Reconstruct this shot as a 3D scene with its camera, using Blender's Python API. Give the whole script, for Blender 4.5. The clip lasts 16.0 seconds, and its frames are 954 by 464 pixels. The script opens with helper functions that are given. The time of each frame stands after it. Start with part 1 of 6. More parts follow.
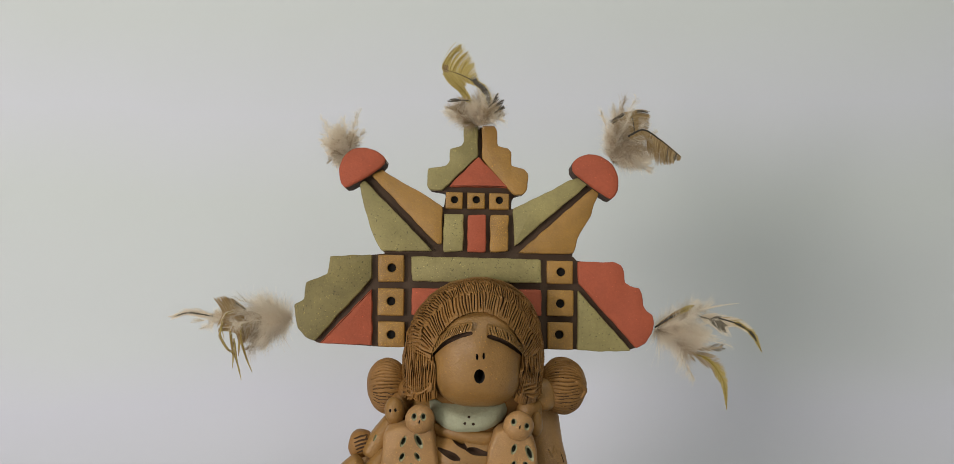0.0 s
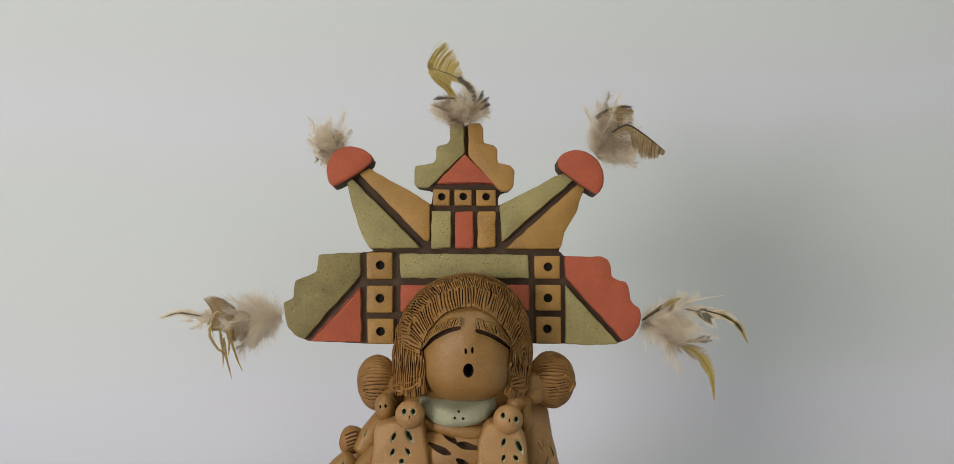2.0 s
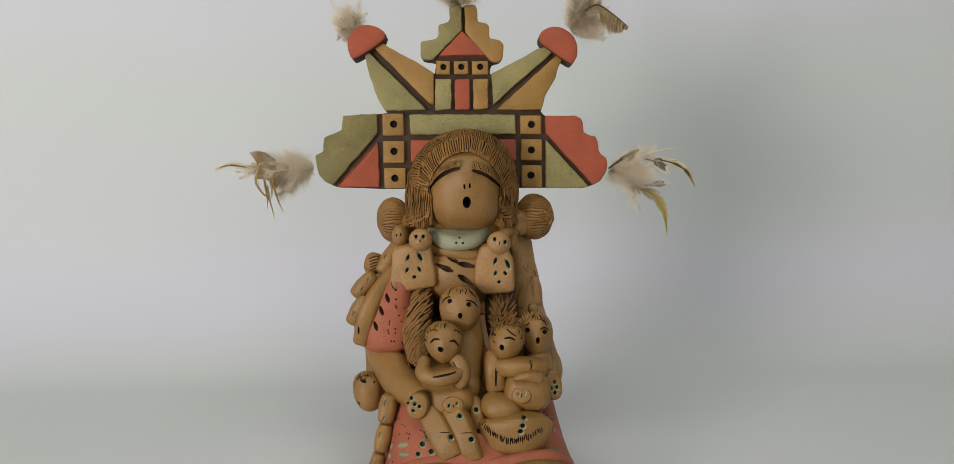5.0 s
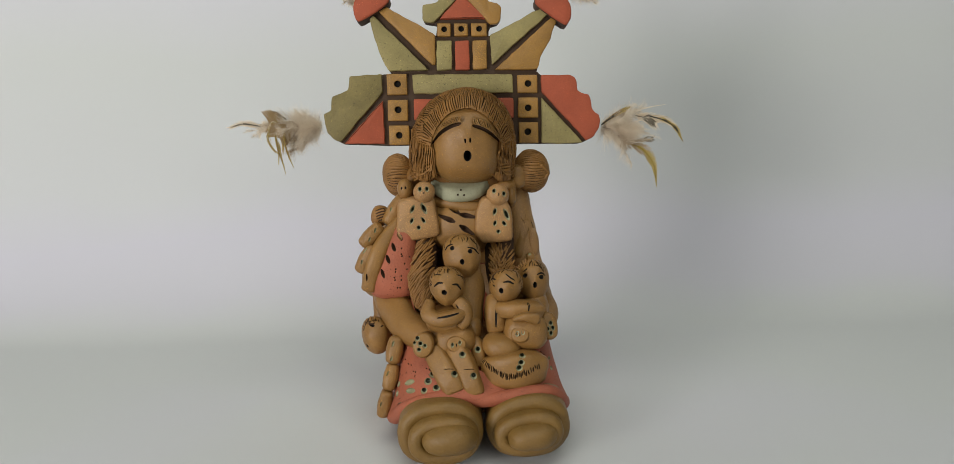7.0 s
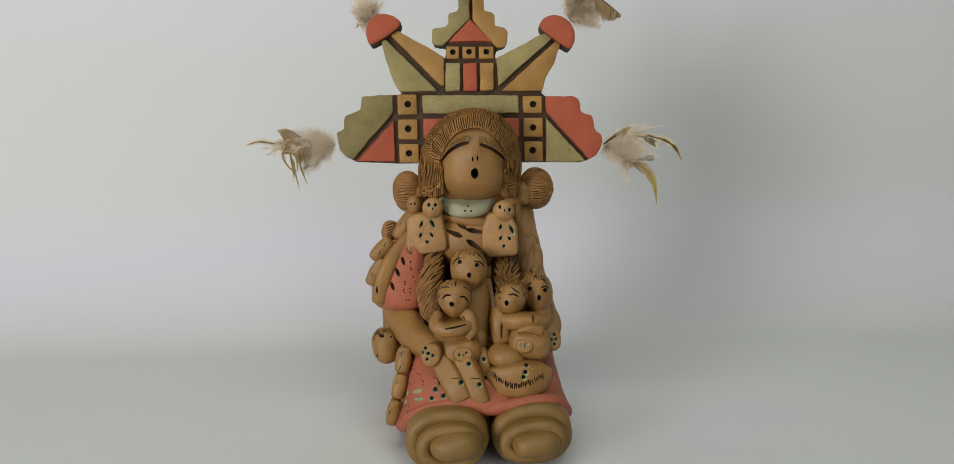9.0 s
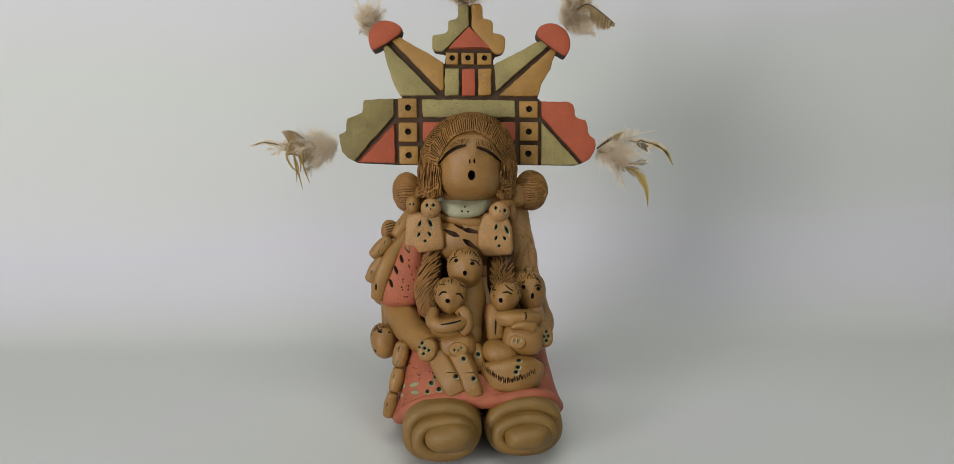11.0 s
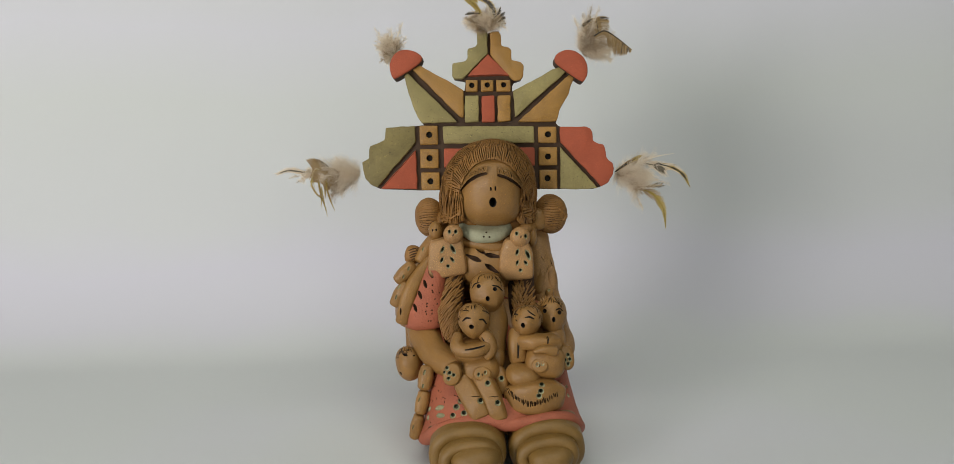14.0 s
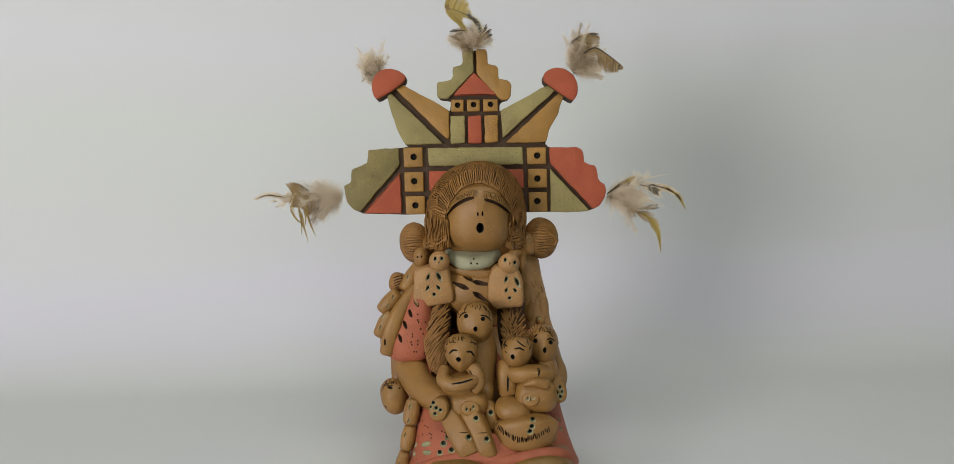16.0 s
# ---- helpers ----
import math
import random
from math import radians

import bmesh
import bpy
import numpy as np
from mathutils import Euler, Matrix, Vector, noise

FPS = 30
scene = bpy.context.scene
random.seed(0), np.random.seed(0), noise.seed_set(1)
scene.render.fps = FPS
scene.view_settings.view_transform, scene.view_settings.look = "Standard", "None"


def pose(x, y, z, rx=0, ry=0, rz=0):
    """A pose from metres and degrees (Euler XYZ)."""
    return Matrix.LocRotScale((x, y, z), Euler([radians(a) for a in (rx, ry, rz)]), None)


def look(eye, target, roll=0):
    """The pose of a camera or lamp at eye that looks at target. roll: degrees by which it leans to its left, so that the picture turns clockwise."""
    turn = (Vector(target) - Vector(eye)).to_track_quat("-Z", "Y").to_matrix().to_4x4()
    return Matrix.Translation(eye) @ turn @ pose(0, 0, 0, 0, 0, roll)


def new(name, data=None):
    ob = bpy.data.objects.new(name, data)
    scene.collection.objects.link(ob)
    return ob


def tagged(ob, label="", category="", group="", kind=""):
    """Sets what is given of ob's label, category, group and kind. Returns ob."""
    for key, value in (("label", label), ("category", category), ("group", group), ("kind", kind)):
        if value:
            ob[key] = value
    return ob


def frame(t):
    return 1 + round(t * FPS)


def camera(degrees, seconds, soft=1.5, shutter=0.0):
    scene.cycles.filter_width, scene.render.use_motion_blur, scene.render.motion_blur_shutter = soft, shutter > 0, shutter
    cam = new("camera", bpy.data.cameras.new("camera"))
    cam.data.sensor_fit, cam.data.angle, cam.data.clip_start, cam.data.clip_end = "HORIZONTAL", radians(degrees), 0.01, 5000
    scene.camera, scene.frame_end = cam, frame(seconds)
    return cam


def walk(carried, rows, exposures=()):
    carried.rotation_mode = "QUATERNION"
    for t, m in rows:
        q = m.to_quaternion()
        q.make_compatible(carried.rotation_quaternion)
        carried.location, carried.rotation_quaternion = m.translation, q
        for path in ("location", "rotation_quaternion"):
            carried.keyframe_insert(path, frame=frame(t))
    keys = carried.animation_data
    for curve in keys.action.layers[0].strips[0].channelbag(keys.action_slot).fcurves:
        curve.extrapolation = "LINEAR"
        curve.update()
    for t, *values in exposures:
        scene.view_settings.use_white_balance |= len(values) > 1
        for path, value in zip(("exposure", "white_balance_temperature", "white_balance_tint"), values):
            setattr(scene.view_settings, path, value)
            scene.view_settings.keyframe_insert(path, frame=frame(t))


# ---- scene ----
from mathutils.bvhtree import BVHTree

cam = camera(61.3, 16.0, soft=0.55)
METRES, EYE, TILT, LEAN, TURN = 0.286, 0.263, -4.0, 0.0, 0.0
ROWS = [
    (0.0, 0.0, 0.0, 0.0, 0.0, 0.0, -0.0),
    (0.5, 0.0021, 0.0027, -0.0078, -0.13, 0.09, 0.29),
    (1.0, 0.0007, 0.0084, -0.0153, -0.19, 0.04, 0.51),
    (1.5, 0.0083, 0.0049, -0.0166, -0.4, 0.06, 0.68),
    (2.0, 0.0075, -0.0115, -0.0166, -0.58, 0.41, 0.83),
    (2.5, 0.0049, -0.0712, -0.0403, -0.54, 0.06, 1.12),
    (3.0, 0.0043, -0.1305, -0.0547, -0.4, -1.13, 1.38),
    (3.5, 0.0022, -0.1404, -0.0632, -0.5, -1.3, 1.64),
    (4.0, -0.0006, -0.1689, -0.0828, -0.47, -2.71, 1.6),
    (4.5, 0.0007, -0.2511, -0.1146, -0.49, -4.67, 1.37),
    (5.0, 0.0065, -0.3313, -0.1418, -0.7, -5.12, 1.32),
    (7.5, -0.0054, -0.4536, -0.1919, -0.82, -6.76, 1.74),
    (8.0, -0.0109, -0.4689, -0.1693, -0.86, -5.89, 1.4),
    (8.5, -0.0086, -0.4676, -0.1753, -0.68, -5.48, 1.2),
    (9.0, -0.0076, -0.5089, -0.187, -0.56, -5.39, 1.42),
    (11.5, 0.0084, -0.5862, -0.193, -0.27, -5.04, 0.74),
    (12.0, 0.0002, -0.6249, -0.1853, -0.27, -5.17, 0.81),
    (12.5, -0.0022, -0.6829, -0.1646, -0.21, -5.33, 0.86),
    (13.0, -0.0039, -0.6797, -0.1408, 0.13, -5.14, 1.07),
    (13.5, -0.0089, -0.656, -0.1193, 0.71, -5.47, 1.45),
    (14.0, -0.0118, -0.6076, -0.11, 0.55, -5.61, 1.59),
    (14.5, -0.0102, -0.5665, -0.0906, 0.38, -5.26, 1.7),
    (15.0, -0.0133, -0.5703, -0.0869, 0.38, -5.33, 1.87),
    (15.5, -0.0074, -0.5436, -0.0866, 0.14, -5.25, 1.93),
    (16.0, 0.0056, -0.5235, -0.0731, 0.1, -5.16, 2.07),
]
walk(cam, [(t, pose(0, 0, EYE, TILT, LEAN, TURN) @ pose(METRES * x, METRES * y, METRES * z, 90 + pitch, roll, yaw)) for t, x, y, z, yaw, pitch, roll in ROWS])

# ---- light ----
world = bpy.data.worlds.new("studio_world")
scene.world = world
world.use_nodes = True
world.node_tree.nodes["Background"].inputs[0].default_value = (0.8, 0.85, 1.0, 1)
world.node_tree.nodes["Background"].inputs[1].default_value = 0.02


def area_lamp(name, eye, target, width, height, watts, colour):
    lamp = bpy.data.lights.new(name, "AREA")
    lamp.shape, lamp.size, lamp.size_y, lamp.energy, lamp.color = "RECTANGLE", width, height, watts, colour
    ob = new(name, lamp)
    ob.matrix_world = look(eye, target)
    return ob


area_lamp("softbox_lamp", (-1.05, -0.80, 0.36), (0.05, 0.42, 0.20), 0.50, 0.50, 14.6, (1.0, 0.978, 0.945))
area_lamp("overhead_lamp", (0.05, -0.25, 1.45), (0.0, 0.40, 0.10), 1.40, 0.80, 9.4, (0.96, 1.0, 0.93))
# added fill: lifts the softbox's shadow, the headdress front and the right side
area_lamp("front_lamp", (0.45, -0.90, 0.60), (0.05, 0.45, 0.20), 0.40, 0.40, 2.2, (0.95, 1.0, 0.90))


# ---- materials ----
def shader(name, base, rough=0.8, metal=0.0):
    m = bpy.data.materials.new(name)
    m.use_nodes = True
    t = m.node_tree
    b = t.nodes["Principled BSDF"]
    b.inputs["Base Color"].default_value = (*base, 1)
    b.inputs["Roughness"].default_value = rough
    b.inputs["Metallic"].default_value = metal
    return m, t, b


def node(t, kind, **values):
    n = t.nodes.new(kind)
    for k, v in values.items():
        n.inputs[k.replace("_", " ")].default_value = v
    return n


def ramp(t, source, *stops):
    r = t.nodes.new("ShaderNodeValToRGB")
    t.links.new(source, r.inputs[0])
    e = r.color_ramp.elements
    while len(e) < len(stops):
        e.new(0.5)
    for el, (p, c) in zip(e, stops):
        el.position, el.color = p, (*c, 1) if len(c) == 3 else c
    return r


def mixed(t, factor, a, b, blend="MIX"):
    m = t.nodes.new("ShaderNodeMix")
    m.data_type, m.blend_type = "RGBA", blend
    for socket, v in ((m.inputs["Factor"], factor), (m.inputs["A"], a), (m.inputs["B"], b)):
        if isinstance(v, (int, float)):
            socket.default_value = v
        elif isinstance(v, tuple):
            socket.default_value = (*v, 1)
        else:
            t.links.new(v, socket)
    return m.outputs["Result"]


def scaled(c, k):
    return tuple(min(1.0, v * k) for v in c)


def clay(name, base, rough=0.75, mica=0.0, fleck=700.0, pits=0.0, vary=0.2, bump=0.5):
    """Fired clay: soft cloudy tone, fine sandy grain, mica flecks and small dark pits."""
    m, t, b = shader(name, base, rough)
    b.inputs["Specular IOR Level"].default_value = 0.45
    co = t.nodes.new("ShaderNodeTexCoord").outputs["Object"]
    info = t.nodes.new("ShaderNodeObjectInfo")
    shift = t.nodes.new("ShaderNodeVectorMath")
    shift.operation = "ADD"
    t.links.new(co, shift.inputs[0])
    t.links.new(info.outputs["Random"], shift.inputs[1])
    co = shift.outputs[0]
    cloud = node(t, "ShaderNodeTexNoise", Scale=55.0, Detail=4.0, Roughness=0.6)
    grain = node(t, "ShaderNodeTexNoise", Scale=900.0, Detail=3.0, Roughness=0.7)
    for n in (cloud, grain):
        t.links.new(co, n.inputs["Vector"])
    tone = ramp(t, cloud.outputs["Fac"], (0.3, scaled(base, 1 - vary)), (0.55, base), (0.75, scaled(base, 1 + vary)))
    speck = ramp(t, grain.outputs["Fac"], (0.3, (0.90, 0.89, 0.88)), (0.6, (1.04, 1.04, 1.04)))
    col = mixed(t, 1.0, tone.outputs[0], speck.outputs[0], "MULTIPLY")
    if pits:
        v = node(t, "ShaderNodeTexNoise", Scale=1150.0, Detail=0.0)
        t.links.new(co, v.inputs["Vector"])
        f = ramp(t, v.outputs["Fac"], (0.775 - 0.045 * pits, (0, 0, 0)), (0.80 - 0.045 * pits, (0.7, 0.7, 0.7))).outputs[0]
        col = mixed(t, f, col, scaled(base, 0.25))
    if mica:
        v = node(t, "ShaderNodeTexNoise", Scale=fleck * 2.6, Detail=0.0)
        t.links.new(co, v.inputs["Vector"])
        f = ramp(t, v.outputs["Fac"], (0.80 - 0.30 * mica, (0, 0, 0)), (0.84 - 0.30 * mica, (1, 1, 1))).outputs[0]
        col = mixed(t, f, col, scaled(base, 2.1))
        low = t.nodes.new("ShaderNodeMath")
        low.operation, low.use_clamp = "MULTIPLY_ADD", True
        t.links.new(f, low.inputs[0])
        low.inputs[1].default_value, low.inputs[2].default_value = -0.45, rough
        t.links.new(low.outputs[0], b.inputs["Roughness"])
    t.links.new(col, b.inputs["Base Color"])
    both = t.nodes.new("ShaderNodeMath")
    both.operation = "MULTIPLY_ADD"
    t.links.new(cloud.outputs["Fac"], both.inputs[0])
    both.inputs[1].default_value = 2.0
    t.links.new(grain.outputs["Fac"], both.inputs[2])
    bp = node(t, "ShaderNodeBump", Strength=bump, Distance=0.0006)
    t.links.new(both.outputs[0], bp.inputs["Height"])
    t.links.new(bp.outputs[0], b.inputs["Normal"])
    return m


def barbs(name, low, high, thin=0.35):
    """Feather barbs: tone varies from barb to barb, some light passes through."""
    m, t, b = shader(name, high, 0.6)
    geo = t.nodes.new("ShaderNodeNewGeometry")
    r = ramp(t, geo.outputs["Random Per Island"], (0.0, low), (1.0, high))
    t.links.new(r.outputs[0], b.inputs["Base Color"])
    tr = t.nodes.new("ShaderNodeBsdfTranslucent")
    t.links.new(r.outputs[0], tr.inputs[0])
    mx = t.nodes.new("ShaderNodeMixShader")
    mx.inputs[0].default_value = thin
    t.links.new(b.outputs[0], mx.inputs[1])
    t.links.new(tr.outputs[0], mx.inputs[2])
    t.links.new(mx.outputs[0], t.nodes["Material Output"].inputs[0])
    return m


CLAY = clay("tan_clay", (0.272, 0.138, 0.038), 0.43, mica=0.08, fleck=700.0, vary=0.18)
HAIR = clay("hair_clay", (0.246, 0.114, 0.026), 0.55, mica=0.03)
PINK = clay("rose_slip", (0.362, 0.100, 0.050), 0.66, pits=0.4, vary=0.16)
COLLAR = clay("pale_green_slip", (0.335, 0.325, 0.215), 0.65, vary=0.25)
PLAQUE = clay("mica_slip", (0.345, 0.185, 0.070), 0.5, mica=0.33, fleck=1500.0)
SHOE = clay("buff_clay", (0.208, 0.114, 0.027), 0.48, vary=0.16)
GLAZE = clay("green_glaze", (0.300, 0.275, 0.155), 0.4)
POOL = clay("dark_green_glaze", (0.045, 0.048, 0.026), 0.3)
# near black: the shade inside holes and slits, put into the clay's colour
DARK = clay("hollow_shade", (0.009, 0.006, 0.004), 0.95)
# dark wash and the shade of cuts and gaps, in one colour
RIFT = clay("wash_and_shade", (0.055, 0.025, 0.010), 0.85)
RED = clay("terracotta_slip", (0.351, 0.072, 0.030), 0.72, mica=0.03, vary=0.14)
SAGE = clay("sage_slip", (0.272, 0.219, 0.082), 0.62, mica=0.05, pits=0.15, vary=0.22)
WORN = clay("worn_sage_slip", (0.190, 0.146, 0.048), 0.62, mica=0.06, pits=0.45, vary=0.34)
OCHRE = clay("ochre_mica_slip", (0.308, 0.156, 0.032), 0.45, mica=0.33, fleck=1500.0, vary=0.28)
GROOVE = clay("brown_wash", (0.058, 0.031, 0.016), 0.8)
DOWN = barbs("grey_down", (0.80, 0.70, 0.56), (0.96, 0.90, 0.81), 0.66)
MOTTLED = barbs("mottled_down", (0.38, 0.275, 0.165), (0.64, 0.52, 0.37), 0.5)
OLIVE = barbs("olive_vane", (0.44, 0.31, 0.07), (0.72, 0.58, 0.22), 0.5)
BROWN = barbs("brown_vane", (0.26, 0.155, 0.055), (0.56, 0.40, 0.20), 0.45)
BLACK = barbs("black_vane", (0.035, 0.028, 0.020), (0.12, 0.09, 0.06), 0.15)
DUSKY = barbs("dusky_vane", (0.10, 0.08, 0.055), (0.34, 0.28, 0.20), 0.35)

PAPER, t_, b_ = shader("white_sheet", (0.61, 0.612, 0.615), 0.9)
c_ = t_.nodes.new("ShaderNodeTexCoord").outputs["Object"]
n_ = node(t_, "ShaderNodeTexNoise", Scale=3.0, Detail=3.0)
g_ = node(t_, "ShaderNodeTexNoise", Scale=700.0, Detail=2.0)
for n in (n_, g_):
    t_.links.new(c_, n.inputs["Vector"])
# uneven lilac and grey-green light on the sheet, coloured in as broad bands
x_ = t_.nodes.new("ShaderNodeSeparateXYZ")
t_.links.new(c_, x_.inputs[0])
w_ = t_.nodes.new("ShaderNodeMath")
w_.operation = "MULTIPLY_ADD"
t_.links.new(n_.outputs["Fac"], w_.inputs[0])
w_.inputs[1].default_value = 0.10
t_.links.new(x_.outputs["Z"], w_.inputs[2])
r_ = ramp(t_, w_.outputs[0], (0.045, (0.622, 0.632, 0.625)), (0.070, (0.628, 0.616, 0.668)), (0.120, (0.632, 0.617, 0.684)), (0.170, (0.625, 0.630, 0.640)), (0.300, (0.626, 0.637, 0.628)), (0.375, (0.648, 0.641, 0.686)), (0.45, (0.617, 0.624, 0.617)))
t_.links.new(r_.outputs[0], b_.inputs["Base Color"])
bp_ = node(t_, "ShaderNodeBump", Strength=0.08, Distance=0.0003)
t_.links.new(g_.outputs["Fac"], bp_.inputs["Height"])
t_.links.new(bp_.outputs[0], b_.inputs["Normal"])
WALL = clay("wall_paint", (0.16, 0.165, 0.16), 0.9, vary=0.03, bump=0.1)


# ---- building blocks ----
def mesh_of(name, bm, mats, smooth=True):
    me = bpy.data.meshes.new(name)
    bm.normal_update()
    bm.to_mesh(me)
    bm.free()
    for m in mats:
        me.materials.append(m)
    if smooth:
        me.polygons.foreach_set("use_smooth", [True] * len(me.polygons))
        me.set_sharp_from_angle(angle=radians(50))
    return me


def part(name, bm, material, parent, label="", smooth=True):
    mats = material if isinstance(material, (list, tuple)) else [material]
    ob = new(name, mesh_of(name, bm, mats, smooth))
    ob.parent = parent
    if label:
        tagged(ob, label=label)
    return ob


def grid_mesh(rows, mi=0, closed=True, caps=True):
    """A skin over rows of points; each row a ring when closed."""
    bm = bmesh.new()
    vs = [[bm.verts.new(p) for p in row] for row in rows]
    n = len(rows[0])
    for a, b in zip(vs, vs[1:]):
        for i in range(n if closed else n - 1):
            j = (i + 1) % n
            bm.faces.new((a[i], a[j], b[j], b[i])).material_index = mi
    if caps and closed:
        bm.faces.new(vs[0][::-1]).material_index = mi
        bm.faces.new(vs[-1]).material_index = mi
    bmesh.ops.recalc_face_normals(bm, faces=bm.faces)
    return bm


def lumpy(bm, size, scale=60.0):
    if size:
        bm.normal_update()
        for v in bm.verts:
            v.co += v.normal * (size * (noise.noise(v.co * scale) + 0.3 * noise.noise(v.co * scale * 4.1)))
    return bm


def ball(c, r, turn=(0, 0, 0), n=2.0, mi=0, seg=28, lump=0.0006):
    """A hand-rolled ball of clay; n above 2 squares it off."""
    e = 2.0 / n

    def w(v):
        return math.copysign(abs(v) ** e, v)

    rows = []
    half = seg // 2
    m = pose(*c, *turn)
    for k in range(half + 1):
        a = -math.pi / 2 + math.pi * min(max(k / half, 0.012), 0.988)
        rows.append([m @ Vector((r[0] * w(math.cos(a)) * w(math.cos(b)), r[1] * w(math.cos(a)) * w(math.sin(b)), r[2] * w(math.sin(a))))
                     for b in (2 * math.pi * i / seg for i in range(seg))])
    return lumpy(grid_mesh(rows, mi), lump)


def spline(pts, steps):
    pts = [Vector(p) for p in pts]
    pts = [2 * pts[0] - pts[1]] + pts + [2 * pts[-1] - pts[-2]]
    out = []
    for i in range(1, len(pts) - 2):
        a, b, c, d = pts[i - 1:i + 3]
        for k in range(steps):
            u = k / steps
            out.append(0.5 * (2 * b + (c - a) * u + (2 * a - 5 * b + 4 * c - d) * u * u + (3 * b - a - 3 * c + d) * u ** 3))
    return out + [pts[-2]]


def tube(pts, radii, mi=0, seg=12, steps=5, flat=1.0, side=(0, -1, 0), lump=0.0003, blunt=True):
    """A rolled coil of clay along a curve; flat thins it towards side."""
    path = spline(pts, steps)
    rad = [v.x for v in spline([(r, 0, 0) for r in radii], steps)]
    side = Vector(side).normalized()
    rows = []
    n = len(path)
    ends = [(0, 0.35), (0, 0.75)] if blunt else [(0, 0.1)]
    for i, p in enumerate(path):
        d = (path[min(i + 1, n - 1)] - path[max(i - 1, 0)]).normalized()
        x = d.cross(side)
        x = x.normalized() if x.length > 1e-4 else d.orthogonal().normalized()
        y = x.cross(d).normalized()

        def ring(q, r):
            return [q + x * (r * math.cos(a)) + y * (r * flat * math.sin(a)) for a in (2 * math.pi * k / seg for k in range(seg))]
        if i == 0 and blunt:
            rows += [ring(p - d * (0.85 * rad[0]), 0.4 * rad[0]), ring(p - d * (0.5 * rad[0]), 0.8 * rad[0])]
        rows.append(ring(p, max(rad[i], 1e-5)))
        if i == n - 1 and blunt:
            rows += [ring(p + d * (0.5 * rad[-1]), 0.8 * rad[-1]), ring(p + d * (0.85 * rad[-1]), 0.4 * rad[-1])]
    return lumpy(grid_mesh(rows, mi), lump)


def limb(stations, n=2.3, mi=0, seg=24, steps=5, cap=0.6, lump=0.0004, side=(0, -1, 0)):
    """A modelled roll of clay through stations (place, half width, half depth); n squares its section, cap is the roundness of its ends, depth lies along side."""
    path = spline([s[0] for s in stations], steps)
    size = spline([(s[1], s[2], 0) for s in stations], steps)
    side, e = Vector(side).normalized(), 2.0 / n
    rows = []
    last = len(path) - 1

    def ring(p, d, w, h):
        x = d.cross(side)
        x = x.normalized() if x.length > 1e-4 else d.orthogonal().normalized()
        y = x.cross(d).normalized()
        return [p + x * (w * math.copysign(abs(math.cos(a)) ** e, math.cos(a))) + y * (h * math.copysign(abs(math.sin(a)) ** e, math.sin(a)))
                for a in (2 * math.pi * (k + 0.5) / seg for k in range(seg))]

    for i, p in enumerate(path):
        d = (path[min(i + 1, last)] - path[max(i - 1, 0)]).normalized()
        w, h = max(size[i].x, 2e-4), max(size[i].y, 2e-4)
        near = [ring(p + d * ((-1 if i == 0 else 1) * cap * min(w, h) * math.sin(a)), d, w * math.cos(a) ** 0.8, h * math.cos(a) ** 0.8) for a in (1.5, 1.3, 1.0, 0.65, 0.3)] if i in (0, last) else []
        rows += near + [ring(p, d, w, h)] if i == 0 else [ring(p, d, w, h)] + near[::-1]
    return lumpy(grid_mesh(rows, mi), lump)


def joined(*bms):
    out = bmesh.new()
    for b in bms:
        me = bpy.data.meshes.new("joint")
        b.to_mesh(me)
        b.free()
        out.from_mesh(me)
        bpy.data.meshes.remove(me)
    return out


def softened(poly, step=0.003, wobble=0.00012, seed=0.0, round_off=0.3):
    """An outline cut by hand: even steps, slightly rounded corners, a small waver."""
    pts = []
    n = len(poly)
    for i in range(n):
        a, b = Vector((*poly[i], 0)), Vector((*poly[(i + 1) % n], 0))
        k = max(1, round((b - a).length / step))
        pts += [a.lerp(b, j / k) for j in range(k)]
    n = len(pts)
    pts = [p * (1 - round_off) + (pts[i - 1] + pts[(i + 1) % n]) * (round_off / 2) for i, p in enumerate(pts)]
    return [(p.x + wobble * noise.noise(p * 170 + Vector((seed, 0, 0))), p.y + wobble * noise.noise(p * 170 + Vector((0, seed, 5)))) for p in pts]


def shrunk(poly, d):
    """The outline moved inwards by d."""
    n = len(poly)
    area = sum(poly[i][0] * poly[(i + 1) % n][1] - poly[(i + 1) % n][0] * poly[i][1] for i in range(n))
    s = 1 if area > 0 else -1
    out = []
    for i in range(n):
        a, b, c = (Vector(poly[(i + k) % n]) for k in (-1, 0, 1))
        u, v = (b - a), (c - b)
        if u.length < 1e-7 or v.length < 1e-7:
            out.append(tuple(b))
            continue
        w = (u.normalized() + v.normalized())
        w = w.normalized() if w.length > 1e-5 else u.normalized()
        out.append((b.x - s * w.y * d, b.y + s * w.x * d))
    return out


